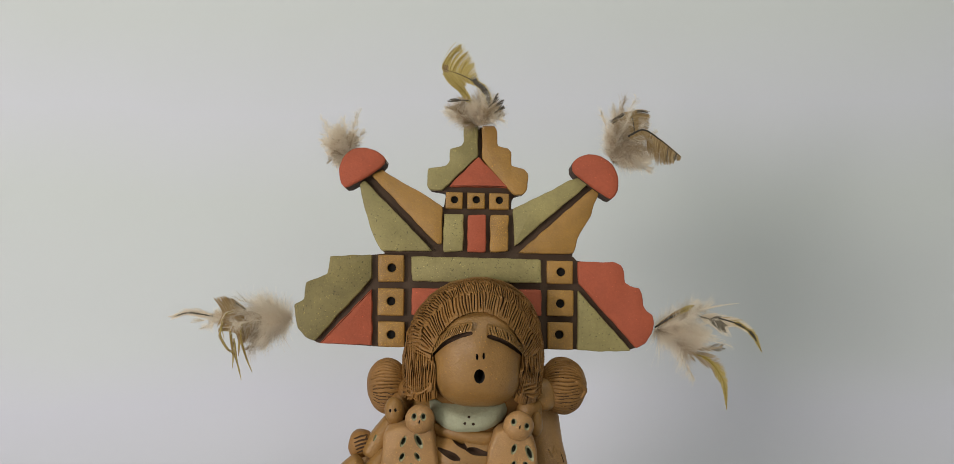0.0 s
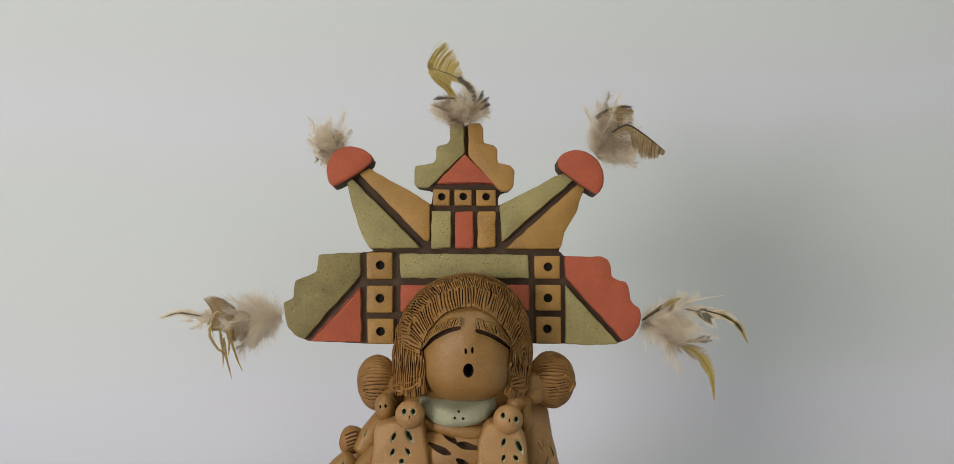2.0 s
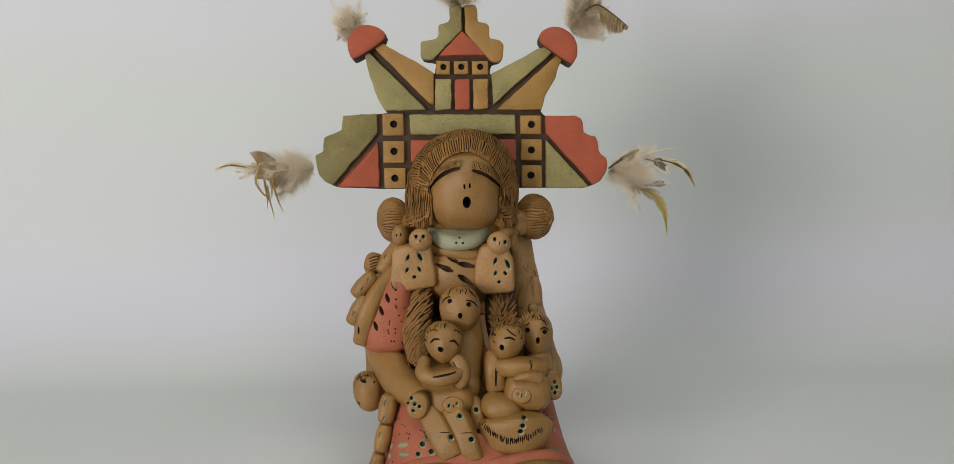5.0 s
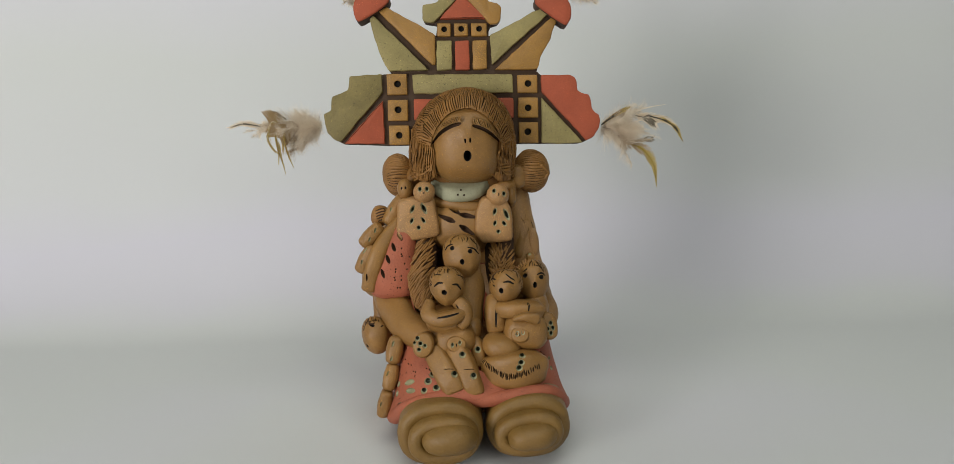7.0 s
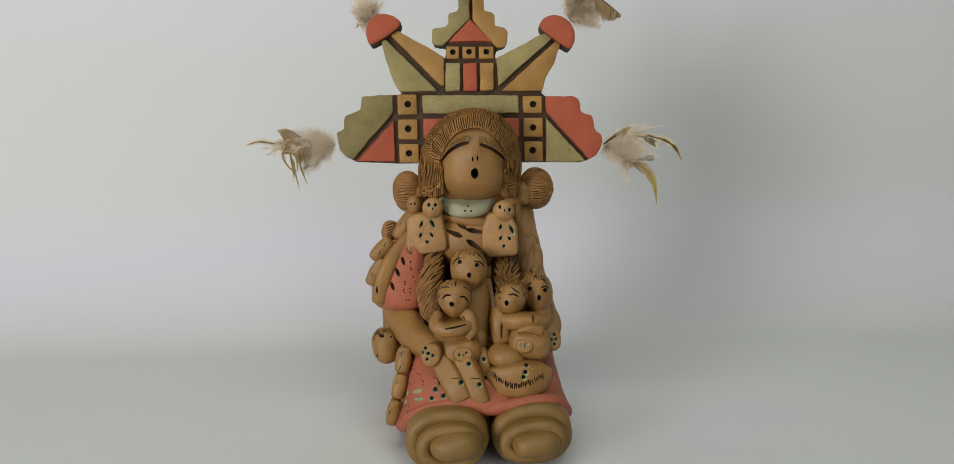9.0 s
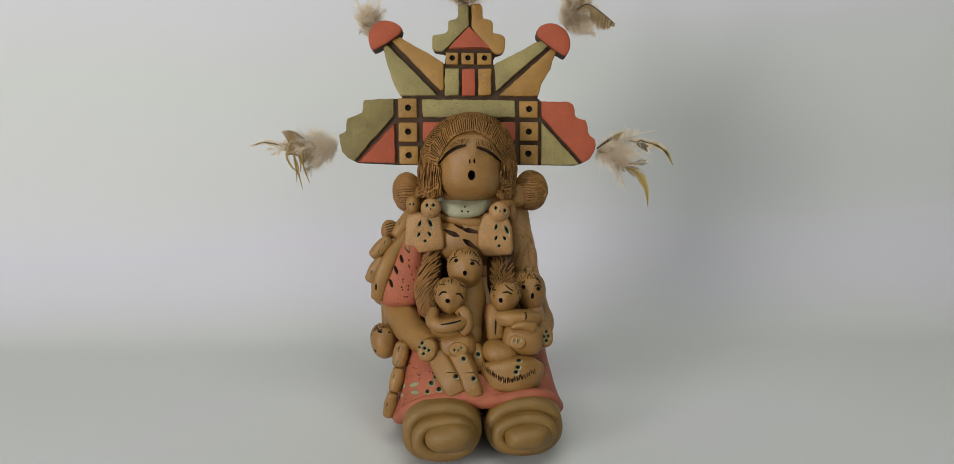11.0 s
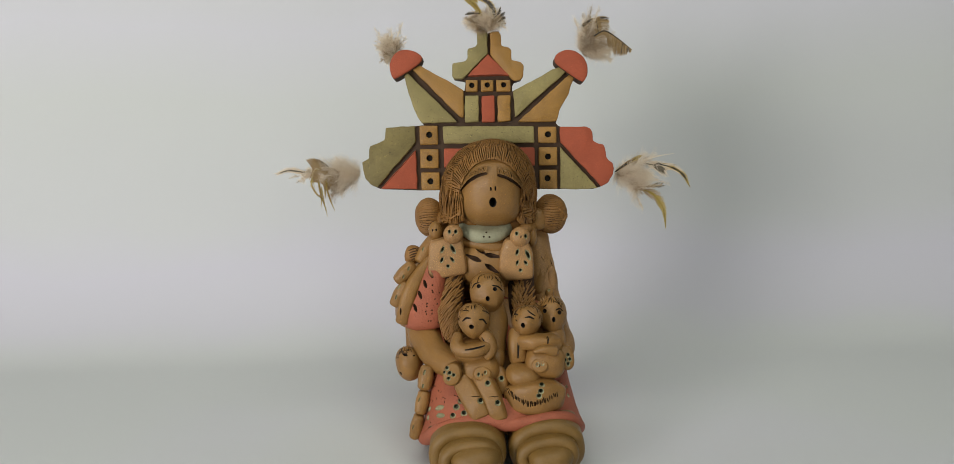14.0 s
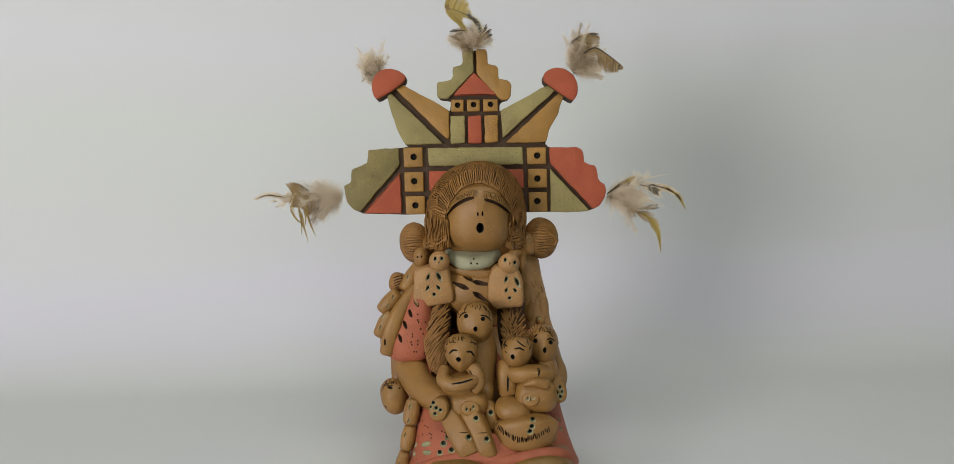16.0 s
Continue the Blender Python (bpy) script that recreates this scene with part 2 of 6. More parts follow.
def plate(poly, front, back, edge=0.0006, mi=0, rim_mi=None):
    """A flat piece cut from a sheet of clay, outline in x and z, front towards -y, with rounded front edges."""
    rim_mi = mi if rim_mi is None else rim_mi
    bm = bmesh.new()
    rings = []
    for inset, y in ((0.0, back), (0.0, front + edge), (0.3 * edge, front + 0.35 * edge), (edge, front)):
        q = shrunk(poly, inset) if inset else poly
        rings.append([bm.verts.new((x, y, z)) for x, z in q])
    n = len(poly)
    for k, (a, b) in enumerate(zip(rings, rings[1:])):
        for i in range(n):
            bm.faces.new((a[i], a[(i + 1) % n], b[(i + 1) % n], b[i])).material_index = rim_mi if k == 0 else mi
    bm.faces.new(rings[0]).material_index = rim_mi
    bm.faces.new(rings[-1]).material_index = mi
    bmesh.ops.recalc_face_normals(bm, faces=bm.faces)
    return bm


def holed_tile(poly, hole, r, front, back):
    """A small square tile with a round hole pushed into it (second material)."""
    bm = bmesh.new()
    k = 20
    corner = [Vector((p[0], 0, p[1])) for p in poly]
    sides = []
    for i in range(4):
        sides += [corner[i].lerp(corner[(i + 1) % 4], j / 5) for j in range(5)]
    cx, cz = hole
    start = math.atan2(sides[0].z - cz, sides[0].x - cx)
    sign = 1 if (corner[1] - corner[0]).cross(corner[2] - corner[1]).y < 0 else -1
    e = 0.0006

    def outer(inset, y):
        mid = sum(sides, Vector()) / len(sides)
        out = []
        for i, p in enumerate(sides):
            d = p - mid
            q = mid + d * (1 - inset / d.length * 1.2 - (0.02 if i % 5 == 0 else 0.0))
            out.append(bm.verts.new((q.x, y, q.z)))
        return out

    def circle(rad, y):
        return [bm.verts.new((cx + rad * math.cos(start + sign * 2 * math.pi * i / k), y, cz + rad * math.sin(start + sign * 2 * math.pi * i / k))) for i in range(k)]

    rings = [outer(0, back), outer(0, front + e), outer(0.35 * e, front + 0.3 * e), outer(e, front),
             circle(r * 1.15, front), circle(r, front + 0.0004), circle(r * 0.9, front + 0.0022)]
    for a, b in zip(rings, rings[1:]):
        for i in range(k):
            bm.faces.new((a[i], a[(i + 1) % k], b[(i + 1) % k], b[i]))
    for f in bm.faces:
        f.material_index = 1 if all((v.co.x - cx) ** 2 + (v.co.z - cz) ** 2 < (r * 1.05) ** 2 for v in f.verts) else 0
    bm.faces.new(rings[-1]).material_index = 1
    bm.faces.new(rings[0][::-1])
    bmesh.ops.recalc_face_normals(bm, faces=bm.faces)
    return bm


# ---- the room ----
def sheet():
    """A white sheet that lies flat and sweeps up into a wall, hung in slow waves."""
    prof = []
    for y in np.linspace(-1.0, BEND_Y, 26):
        prof.append((y, 0.0))
    for a in np.linspace(0, math.pi / 2, 22)[1:]:
        prof.append((BEND_Y + BEND_R * math.sin(a), BEND_R * (1 - math.cos(a))))
    for z in np.linspace(BEND_R, 1.5, 70)[1:]:
        prof.append((BEND_Y + BEND_R + 0.03 * (z - BEND_R), z))
    rows = []
    for y, z in prof:
        row = []
        for x in np.linspace(-1.6, 1.6, 90):
            w = min(1.0, max(0.0, (y - 0.45) / 0.15))
            h = noise.noise(Vector((x * 1.1 + 3.0, y * 0.5, z * 7.0)))
            row.append((x, y - w * 0.006 * h, z + w * 0.004 * h))
        rows.append(row)
    bm = grid_mesh(rows, closed=False)
    return bm


BEND_Y, BEND_R = 0.54, 0.14
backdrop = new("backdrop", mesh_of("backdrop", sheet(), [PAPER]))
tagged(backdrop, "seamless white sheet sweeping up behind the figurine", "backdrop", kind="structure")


def box(name, lo, hi, mat, label):
    bm = bmesh.new()
    bmesh.ops.create_cube(bm, size=1.0)
    for v in bm.verts:
        v.co = [lo[i] + (v.co[i] + 0.5) * (hi[i] - lo[i]) for i in range(3)]
    ob = new(name, mesh_of(name, bm, [mat], False))
    return tagged(ob, label, name.split("_")[0], kind="structure")


# unseen room added around the sheet, dark grey to keep bounced light low
box("floor", (-2.1, -2.1, -0.11), (2.1, 2.1, -0.012), WALL, "plain grey floor added under the white sheet")
box("wall_north", (-2.1, 2.1, -0.11), (2.1, 2.2, 2.1), WALL, "plain unseen wall, dark grey to limit bounced light")
box("wall_south", (-2.1, -2.2, -0.11), (2.1, -2.1, 2.1), WALL, "plain unseen wall, dark grey to limit bounced light")
box("wall_east", (2.1, -2.2, -0.11), (2.2, 2.2, 2.1), WALL, "plain unseen wall, dark grey to limit bounced light")
box("wall_west", (-2.2, -2.2, -0.11), (-2.1, 2.2, 2.1), WALL, "plain unseen wall, dark grey to limit bounced light")
box("ceiling", (-2.2, -2.2, 2.1), (2.2, 2.2, 2.2), WALL, "plain unseen ceiling, dark grey to limit bounced light")

# ---- headdress ----
headdress = new("headdress")
headdress.matrix_world = pose(0.0000, 0.3980, 0.2240, -8.5, 1.3, 0)
tagged(headdress, "stepped clay headdress with sage, ochre and terracotta panels", "headdress")

BASE = [(-0.0727, -0.0026), (-0.0522, -0.0009), (-0.0492, -0.0005), (-0.0435, 0.0002), (0.0441, 0.0016), (0.0484, 0.0005), (0.0499, -0.0019), (0.0689, -0.0024), (0.0720, -0.0038), (0.0732, -0.0068), (0.0736, -0.0125), (0.0763, -0.0140), (0.0811, -0.0148), (0.0823, -0.0174), (0.0827, -0.0237), (0.0845, -0.0261), (0.0875, -0.0281), (0.0884, -0.0320), (0.0873, -0.0374), (0.0843, -0.0416), (0.0795, -0.0450), (0.0747, -0.0463), (0.0505, -0.0462), (-0.0477, -0.0469), (-0.0780, -0.0458), (-0.0841, -0.0424), (-0.0873, -0.0383), (-0.0893, -0.0327), (-0.0896, -0.0264), (-0.0849, -0.0242), (-0.0843, -0.0155), (-0.0739, -0.0113)]
HORNS = [(-0.0434, -0.0031), (-0.0475, 0.0007), (-0.0523, 0.0088), (-0.0563, 0.0209), (-0.0598, 0.0340), (-0.0577, 0.0371), (-0.0485, 0.0416), (-0.0385, 0.0354), (-0.0293, 0.0307), (-0.0178, 0.0239), (0.0171, 0.0235), (0.0346, 0.0321), (0.0451, 0.0379), (0.0521, 0.0408), (0.0576, 0.0373), (0.0601, 0.0318), (0.0560, 0.0204), (0.0501, 0.0096), (0.0480, 0.0041), (0.0484, 0.0005), (0.0442, -0.0020)]
TOWER = [(-0.0178, 0.0209), (-0.0165, 0.0307), (-0.0244, 0.0317), (-0.0257, 0.0338), (-0.0256, 0.0424), (-0.0165, 0.0442), (-0.0148, 0.0467), (-0.0146, 0.0532), (-0.0092, 0.0545), (-0.0080, 0.0567), (-0.0082, 0.0648), (0.0071, 0.0651), (0.0087, 0.0624), (0.0092, 0.0546), (0.0141, 0.0538), (0.0159, 0.0517), (0.0164, 0.0446), (0.0228, 0.0435), (0.0247, 0.0411), (0.0245, 0.0331), (0.0224, 0.0306), (0.0179, 0.0299), (0.0170, 0.0271), (0.0171, 0.0210)]
slabs = [plate(shrunk(softened(outline, 0.002), 0.0003), 0.0028 + 0.00012 * i, 0.0105 - 0.0002 * i, 0.0003) for i, outline in enumerate((BASE, HORNS, TOWER))]
part("slab", joined(*slabs), GROOVE, headdress, "thick clay slab with brown washed grooves")


def panel(mat, poly, seed):
    part("panel", plate(softened(poly, 0.0013, 0.00045, seed * 3.7, 0.3), 0.0, 0.0035, 0.0006), mat, headdress)


def tile(poly, centre, r):
    part("tile", holed_tile(poly, centre[0], r, 0.0, 0.0035), [OCHRE, DARK], headdress, "square ochre tile with a round hole")


panel(WORN, [(-0.0727, -0.0026), (-0.0522, -0.0012), (-0.0519, -0.0129), (-0.0790, -0.0446), (-0.0841, -0.0424), (-0.0873, -0.0383), (-0.0893, -0.0327), (-0.0896, -0.0264), (-0.0849, -0.0242), (-0.0843, -0.0155), (-0.0739, -0.0113)], 0)
panel(RED, [(-0.0517, -0.0180), (-0.0508, -0.0458), (-0.0768, -0.0455)], 1)
panel(SAGE, [(-0.0326, -0.0016), (0.0318, -0.0017), (0.0323, -0.0135), (-0.0319, -0.0140)], 2)
panel(RED, [(-0.0321, -0.0173), (0.0323, -0.0168), (0.0325, -0.0296), (-0.0317, -0.0308)], 3)
panel(OCHRE, [(-0.0317, -0.0335), (0.0323, -0.0329), (0.0325, -0.0457), (-0.0313, -0.0463)], 4)
panel(RED, [(0.0499, -0.0022), (0.0689, -0.0024), (0.0720, -0.0038), (0.0732, -0.0068), (0.0736, -0.0125), (0.0763, -0.0140), (0.0811, -0.0148), (0.0823, -0.0174), (0.0827, -0.0237), (0.0845, -0.0261), (0.0875, -0.0281), (0.0884, -0.0320), (0.0873, -0.0374), (0.0843, -0.0416), (0.0798, -0.0447), (0.0506, -0.0130)], 5)
panel(SAGE, [(0.0504, -0.0167), (0.0771, -0.0459), (0.0741, -0.0463), (0.0505, -0.0462)], 6)
panel(SAGE, [(-0.0598, 0.0340), (-0.0571, 0.0359), (-0.0221, 0.0013), (-0.0475, 0.0007), (-0.0523, 0.0088), (-0.0563, 0.0209)], 7)
panel(OCHRE, [(-0.0538, 0.0387), (-0.0485, 0.0416), (-0.0385, 0.0354), (-0.0293, 0.0307), (-0.0178, 0.0239), (-0.0177, 0.0047), (-0.0198, 0.0044)], 8)
panel(SAGE, [(-0.0082, 0.0644), (-0.0009, 0.0652), (-0.0005, 0.0495), (-0.0163, 0.0337), (-0.0180, 0.0315), (-0.0244, 0.0317), (-0.0257, 0.0338), (-0.0256, 0.0424), (-0.0165, 0.0442), (-0.0148, 0.0467), (-0.0146, 0.0532), (-0.0092, 0.0545), (-0.0080, 0.0567)], 9)
panel(OCHRE, [(0.0010, 0.0650), (0.0071, 0.0651), (0.0087, 0.0624), (0.0092, 0.0546), (0.0141, 0.0538), (0.0159, 0.0517), (0.0164, 0.0446), (0.0228, 0.0435), (0.0247, 0.0411), (0.0245, 0.0331), (0.0224, 0.0306), (0.0179, 0.0302), (0.0157, 0.0320), (0.0014, 0.0483)], 10)
panel(RED, [(-0.0005, 0.0492), (0.0151, 0.0338), (-0.0148, 0.0338)], 11)
panel(SAGE, [(-0.0168, 0.0200), (-0.0071, 0.0199), (-0.0070, 0.0014), (-0.0170, 0.0011)], 12)
panel(RED, [(-0.0050, 0.0196), (0.0041, 0.0198), (0.0045, 0.0013), (-0.0049, 0.0011)], 13)
panel(OCHRE, [(0.0062, 0.0199), (0.0153, 0.0201), (0.0157, 0.0019), (0.0063, 0.0014)], 14)
panel(SAGE, [(0.0174, 0.0232), (0.0346, 0.0321), (0.0451, 0.0379), (0.0518, 0.0405), (0.0552, 0.0369), (0.0187, 0.0044)], 15)
panel(OCHRE, [(0.0577, 0.0351), (0.0601, 0.0318), (0.0560, 0.0204), (0.0501, 0.0096), (0.0480, 0.0014), (0.0202, 0.0011)], 16)

tile([(-0.0492, -0.0011), (-0.0362, -0.0011), (-0.0358, -0.0144), (-0.0488, -0.0147)], [(-0.0421, -0.0076)], 0.0021)
tile([(-0.0487, -0.0177), (-0.0357, -0.0177), (-0.0356, -0.0312), (-0.0486, -0.0312)], [(-0.0419, -0.0241)], 0.0021)
tile([(-0.0482, -0.0341), (-0.0350, -0.0341), (-0.0346, -0.0466), (-0.0478, -0.0466)], [(-0.0414, -0.0405)], 0.0021)
tile([(0.0348, -0.0022), (0.0478, -0.0022), (0.0479, -0.0137), (0.0350, -0.0137)], [(0.0418, -0.0078)], 0.0021)
tile([(0.0353, -0.0167), (0.0483, -0.0167), (0.0484, -0.0296), (0.0352, -0.0296)], [(0.0417, -0.0234)], 0.0021)
tile([(0.0356, -0.0326), (0.0482, -0.0326), (0.0484, -0.0460), (0.0358, -0.0460)], [(0.0414, -0.0387)], 0.0021)
tile([(-0.0162, 0.0310), (-0.0077, 0.0309), (-0.0078, 0.0226), (-0.0163, 0.0227)], [(-0.0118, 0.0271)], 0.0018)
tile([(-0.0056, 0.0309), (0.0033, 0.0308), (0.0034, 0.0229), (-0.0054, 0.0227)], [(-0.0009, 0.0273)], 0.0018)
tile([(0.0054, 0.0309), (0.0154, 0.0308), (0.0156, 0.0228), (0.0056, 0.0226)], [(0.0106, 0.0273)], 0.0018)

CAPS = [
    [(-0.0663, 0.0307), (-0.0686, 0.0335), (-0.0698, 0.0411), (-0.0676, 0.0476), (-0.0634, 0.0514), (-0.0573, 0.0522), (-0.0512, 0.0505), (-0.0459, 0.0466), (-0.0467, 0.0435), (-0.0553, 0.0371)],
    [(0.0460, 0.0422), (0.0459, 0.0459), (0.0489, 0.0494), (0.0544, 0.0514), (0.0605, 0.0506), (0.0664, 0.0467), (0.0695, 0.0406), (0.0695, 0.0329), (0.0662, 0.0280), (0.0574, 0.0336)],
]
for i, poly in enumerate(CAPS):
    part("cap", plate(softened(poly, 0.0025, 0.0001, i, 0.4), -0.0035, 0.011, 0.0012, 0, 1), [RED, GROOVE], headdress, "rounded terracotta cap")

# ---- the figurine: one body of fired clay ----
MATS = [CLAY, HAIR, PINK, COLLAR, PLAQUE, SHOE, GLAZE, DARK, RIFT, RED, POOL]
I_CLAY, I_HAIR, I_PINK, I_COLLAR, I_PLAQUE, I_SHOE, I_GLAZE, I_DARK, I_RIFT, I_RED, I_POOL = range(11)
SHELLS = []


def carve(bm, cutter):
    """Cuts the hollows out of a lump of clay."""
    obs = []
    for b in (bm, cutter):
        me = bpy.data.meshes.new("lump")
        b.to_mesh(me)
        b.free()
        for m in MATS:
            me.materials.append(m)
        obs.append(new("lump", me))
    whole = len(obs[0].data.polygons)
    out = bmesh.new()
    for solver in ("EXACT", "MANIFOLD"):
        cut = obs[0].modifiers.new("cut", "BOOLEAN")
        cut.operation, cut.solver, cut.object, cut.material_mode = "DIFFERENCE", solver, obs[1], "INDEX"
        bpy.context.view_layer.update()
        done = bpy.data.meshes.new_from_object(obs[0].evaluated_get(bpy.context.evaluated_depsgraph_get()))
        obs[0].modifiers.remove(cut)
        good = len(done.polygons) > 0.6 * whole
        if good:
            out.from_mesh(done)
        bpy.data.meshes.remove(done)
        if good:
            break
    else:
        print("CUT FAILED", whole)
        out.from_mesh(obs[0].data)
    for o in obs:
        me = o.data
        bpy.data.objects.remove(o)
        bpy.data.meshes.remove(me)
    return out


def surface(tree, p):
    """The place on a lump's near side that lies before p, and its normal."""
    place, normal, _, _ = tree.ray_cast(Vector((p[0], -0.5, p[2])), Vector((0, 1, 0)))
    if place is None:
        place, normal, _, _ = tree.find_nearest(Vector(p))
    return place, normal


def pitted(bm, holes):
    """Presses holes into a lump: place, half width, half height, depth, turn, material; a rim colour makes a wide shallow glazed dish first."""
    for wide in (True, False):
        tree = BVHTree.FromBMesh(bm)
        batches = []
        for p, rx, rz, depth, turn, mi, rim in holes:
            if wide and rim is None:
                continue
            place, normal = surface(tree, p)
            q = (-normal).to_track_quat("Y", "Z").to_matrix().to_4x4()
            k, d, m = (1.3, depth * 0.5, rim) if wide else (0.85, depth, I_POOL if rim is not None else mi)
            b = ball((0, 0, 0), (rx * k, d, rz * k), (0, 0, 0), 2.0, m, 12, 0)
            b.transform(Matrix.Translation(place) @ q @ pose(0, 0, 0, 0, turn, 0))
            reach = max(rx, rz) * k * 1.05
            for batch in batches:
                if all((place - c).length > reach + r for c, r, _ in batch):
                    batch.append((place, reach, b))
                    break
            else:
                batches.append([(place, reach, b)])
        for batch in batches:
            bm = carve(bm, joined(*[b for _, _, b in batch]))
    return bm


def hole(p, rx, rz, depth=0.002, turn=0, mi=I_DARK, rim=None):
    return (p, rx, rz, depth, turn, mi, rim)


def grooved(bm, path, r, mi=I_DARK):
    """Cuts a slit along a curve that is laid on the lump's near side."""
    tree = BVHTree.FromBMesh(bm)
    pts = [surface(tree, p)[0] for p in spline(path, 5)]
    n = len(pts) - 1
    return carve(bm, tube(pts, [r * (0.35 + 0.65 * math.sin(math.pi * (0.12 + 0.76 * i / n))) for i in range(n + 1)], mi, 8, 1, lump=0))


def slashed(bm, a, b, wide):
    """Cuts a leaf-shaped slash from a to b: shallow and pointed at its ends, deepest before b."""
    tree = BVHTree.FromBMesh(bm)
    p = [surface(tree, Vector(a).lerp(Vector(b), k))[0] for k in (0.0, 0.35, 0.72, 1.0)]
    # RIFT on the cut faces: the slash's shade is part of the colour
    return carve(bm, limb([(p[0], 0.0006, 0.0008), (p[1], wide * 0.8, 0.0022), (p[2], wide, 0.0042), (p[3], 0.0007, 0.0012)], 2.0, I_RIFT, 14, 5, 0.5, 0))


def strokes(arc, heart, count, length, seed, width=0.00028):
    """Short hair cuts that stand across an arc and point away from heart."""
    rng = random.Random(seed)
    pts = spline(arc, 8)
    out = []
    for k in range(count):
        f = (k + rng.uniform(0.25, 0.75)) / count * (len(pts) - 1)
        i = min(int(f), len(pts) - 2)
        p = pts[i].lerp(pts[i + 1], f - i)
        turn = math.degrees(math.atan2(p.x - heart[0], p.z - heart[2])) + rng.uniform(-6, 6)
        p = p + Vector((rng.uniform(-1, 1), 0, rng.uniform(-1, 1))) * (length * 0.3)
        out.append(hole(p, width, length * rng.uniform(0.7, 1.2), 0.0013, turn, I_RIFT))
    return out


def tufts(arc, heart, count, length, seed):
    """Small locks of clay that stand up along the edge of the hair."""
    rng = random.Random(seed + 500)
    pts = spline(arc, 8)
    for k in range(count):
        f = (k + rng.uniform(0.1, 0.9)) / count * (len(pts) - 1)
        i = min(int(f), len(pts) - 2)
        p = pts[i].lerp(pts[i + 1], f - i)
        d = Vector((p.x - heart[0], -0.002, p.z - heart[2])).normalized()
        d = (d + Vector((rng.uniform(-0.3, 0.3), rng.uniform(-0.5, 0.2), rng.uniform(-0.3, 0.3)))).normalized()
        w = rng.uniform(0.0006, 0.0010)
        put(tube([p - d * (length * 1.1) - Vector((0, 0.0012, 0)), p + d * (length * rng.uniform(0.3, 0.7))], [w, w * 0.5], I_CLAY, 7, 2, lump=0))


def put(*bms):
    SHELLS.extend(bms)


# head
face = ball((0.0006, 0.3860, 0.1773), (0.0234, 0.0335, 0.0234), (0, 0, 0), 2.6, I_CLAY, 72, 0.0007)
middle = Vector((0.0006, 0.3860, 0.1773))
for v in face.verts:
    v.co.z += 0.30 * max(0.0, v.co.z - middle.z)
brow, tip = Vector((0.0008, 0.3570, 0.2001)), Vector((0.0013, 0.3520, 0.1841))
for v in face.verts:
    if v.co.y < 0.386:
        dx, dz = v.co.x - tip.x, (v.co.z - tip.z) / (brow.z - tip.z)
        v.co.y -= 0.0020 * math.exp(-(dx / 0.0045) ** 2) * math.exp(-((dz - 0.25) / 0.55) ** 2)
face = grooved(face, [(-0.0027, 0.3550, 0.1930), (-0.0087, 0.3550, 0.1914), (-0.0153, 0.3580, 0.1872), (-0.0211, 0.3620, 0.1801)], 0.0015, I_RIFT)
face = grooved(face, [(0.0052, 0.3550, 0.1916), (0.0114, 0.3550, 0.1895), (0.0170, 0.3580, 0.1855), (0.0225, 0.3620, 0.1796)], 0.0015, I_RIFT)
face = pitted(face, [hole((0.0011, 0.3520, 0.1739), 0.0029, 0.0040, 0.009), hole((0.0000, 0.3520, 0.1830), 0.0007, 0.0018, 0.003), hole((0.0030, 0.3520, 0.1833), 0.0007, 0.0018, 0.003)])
put(face)


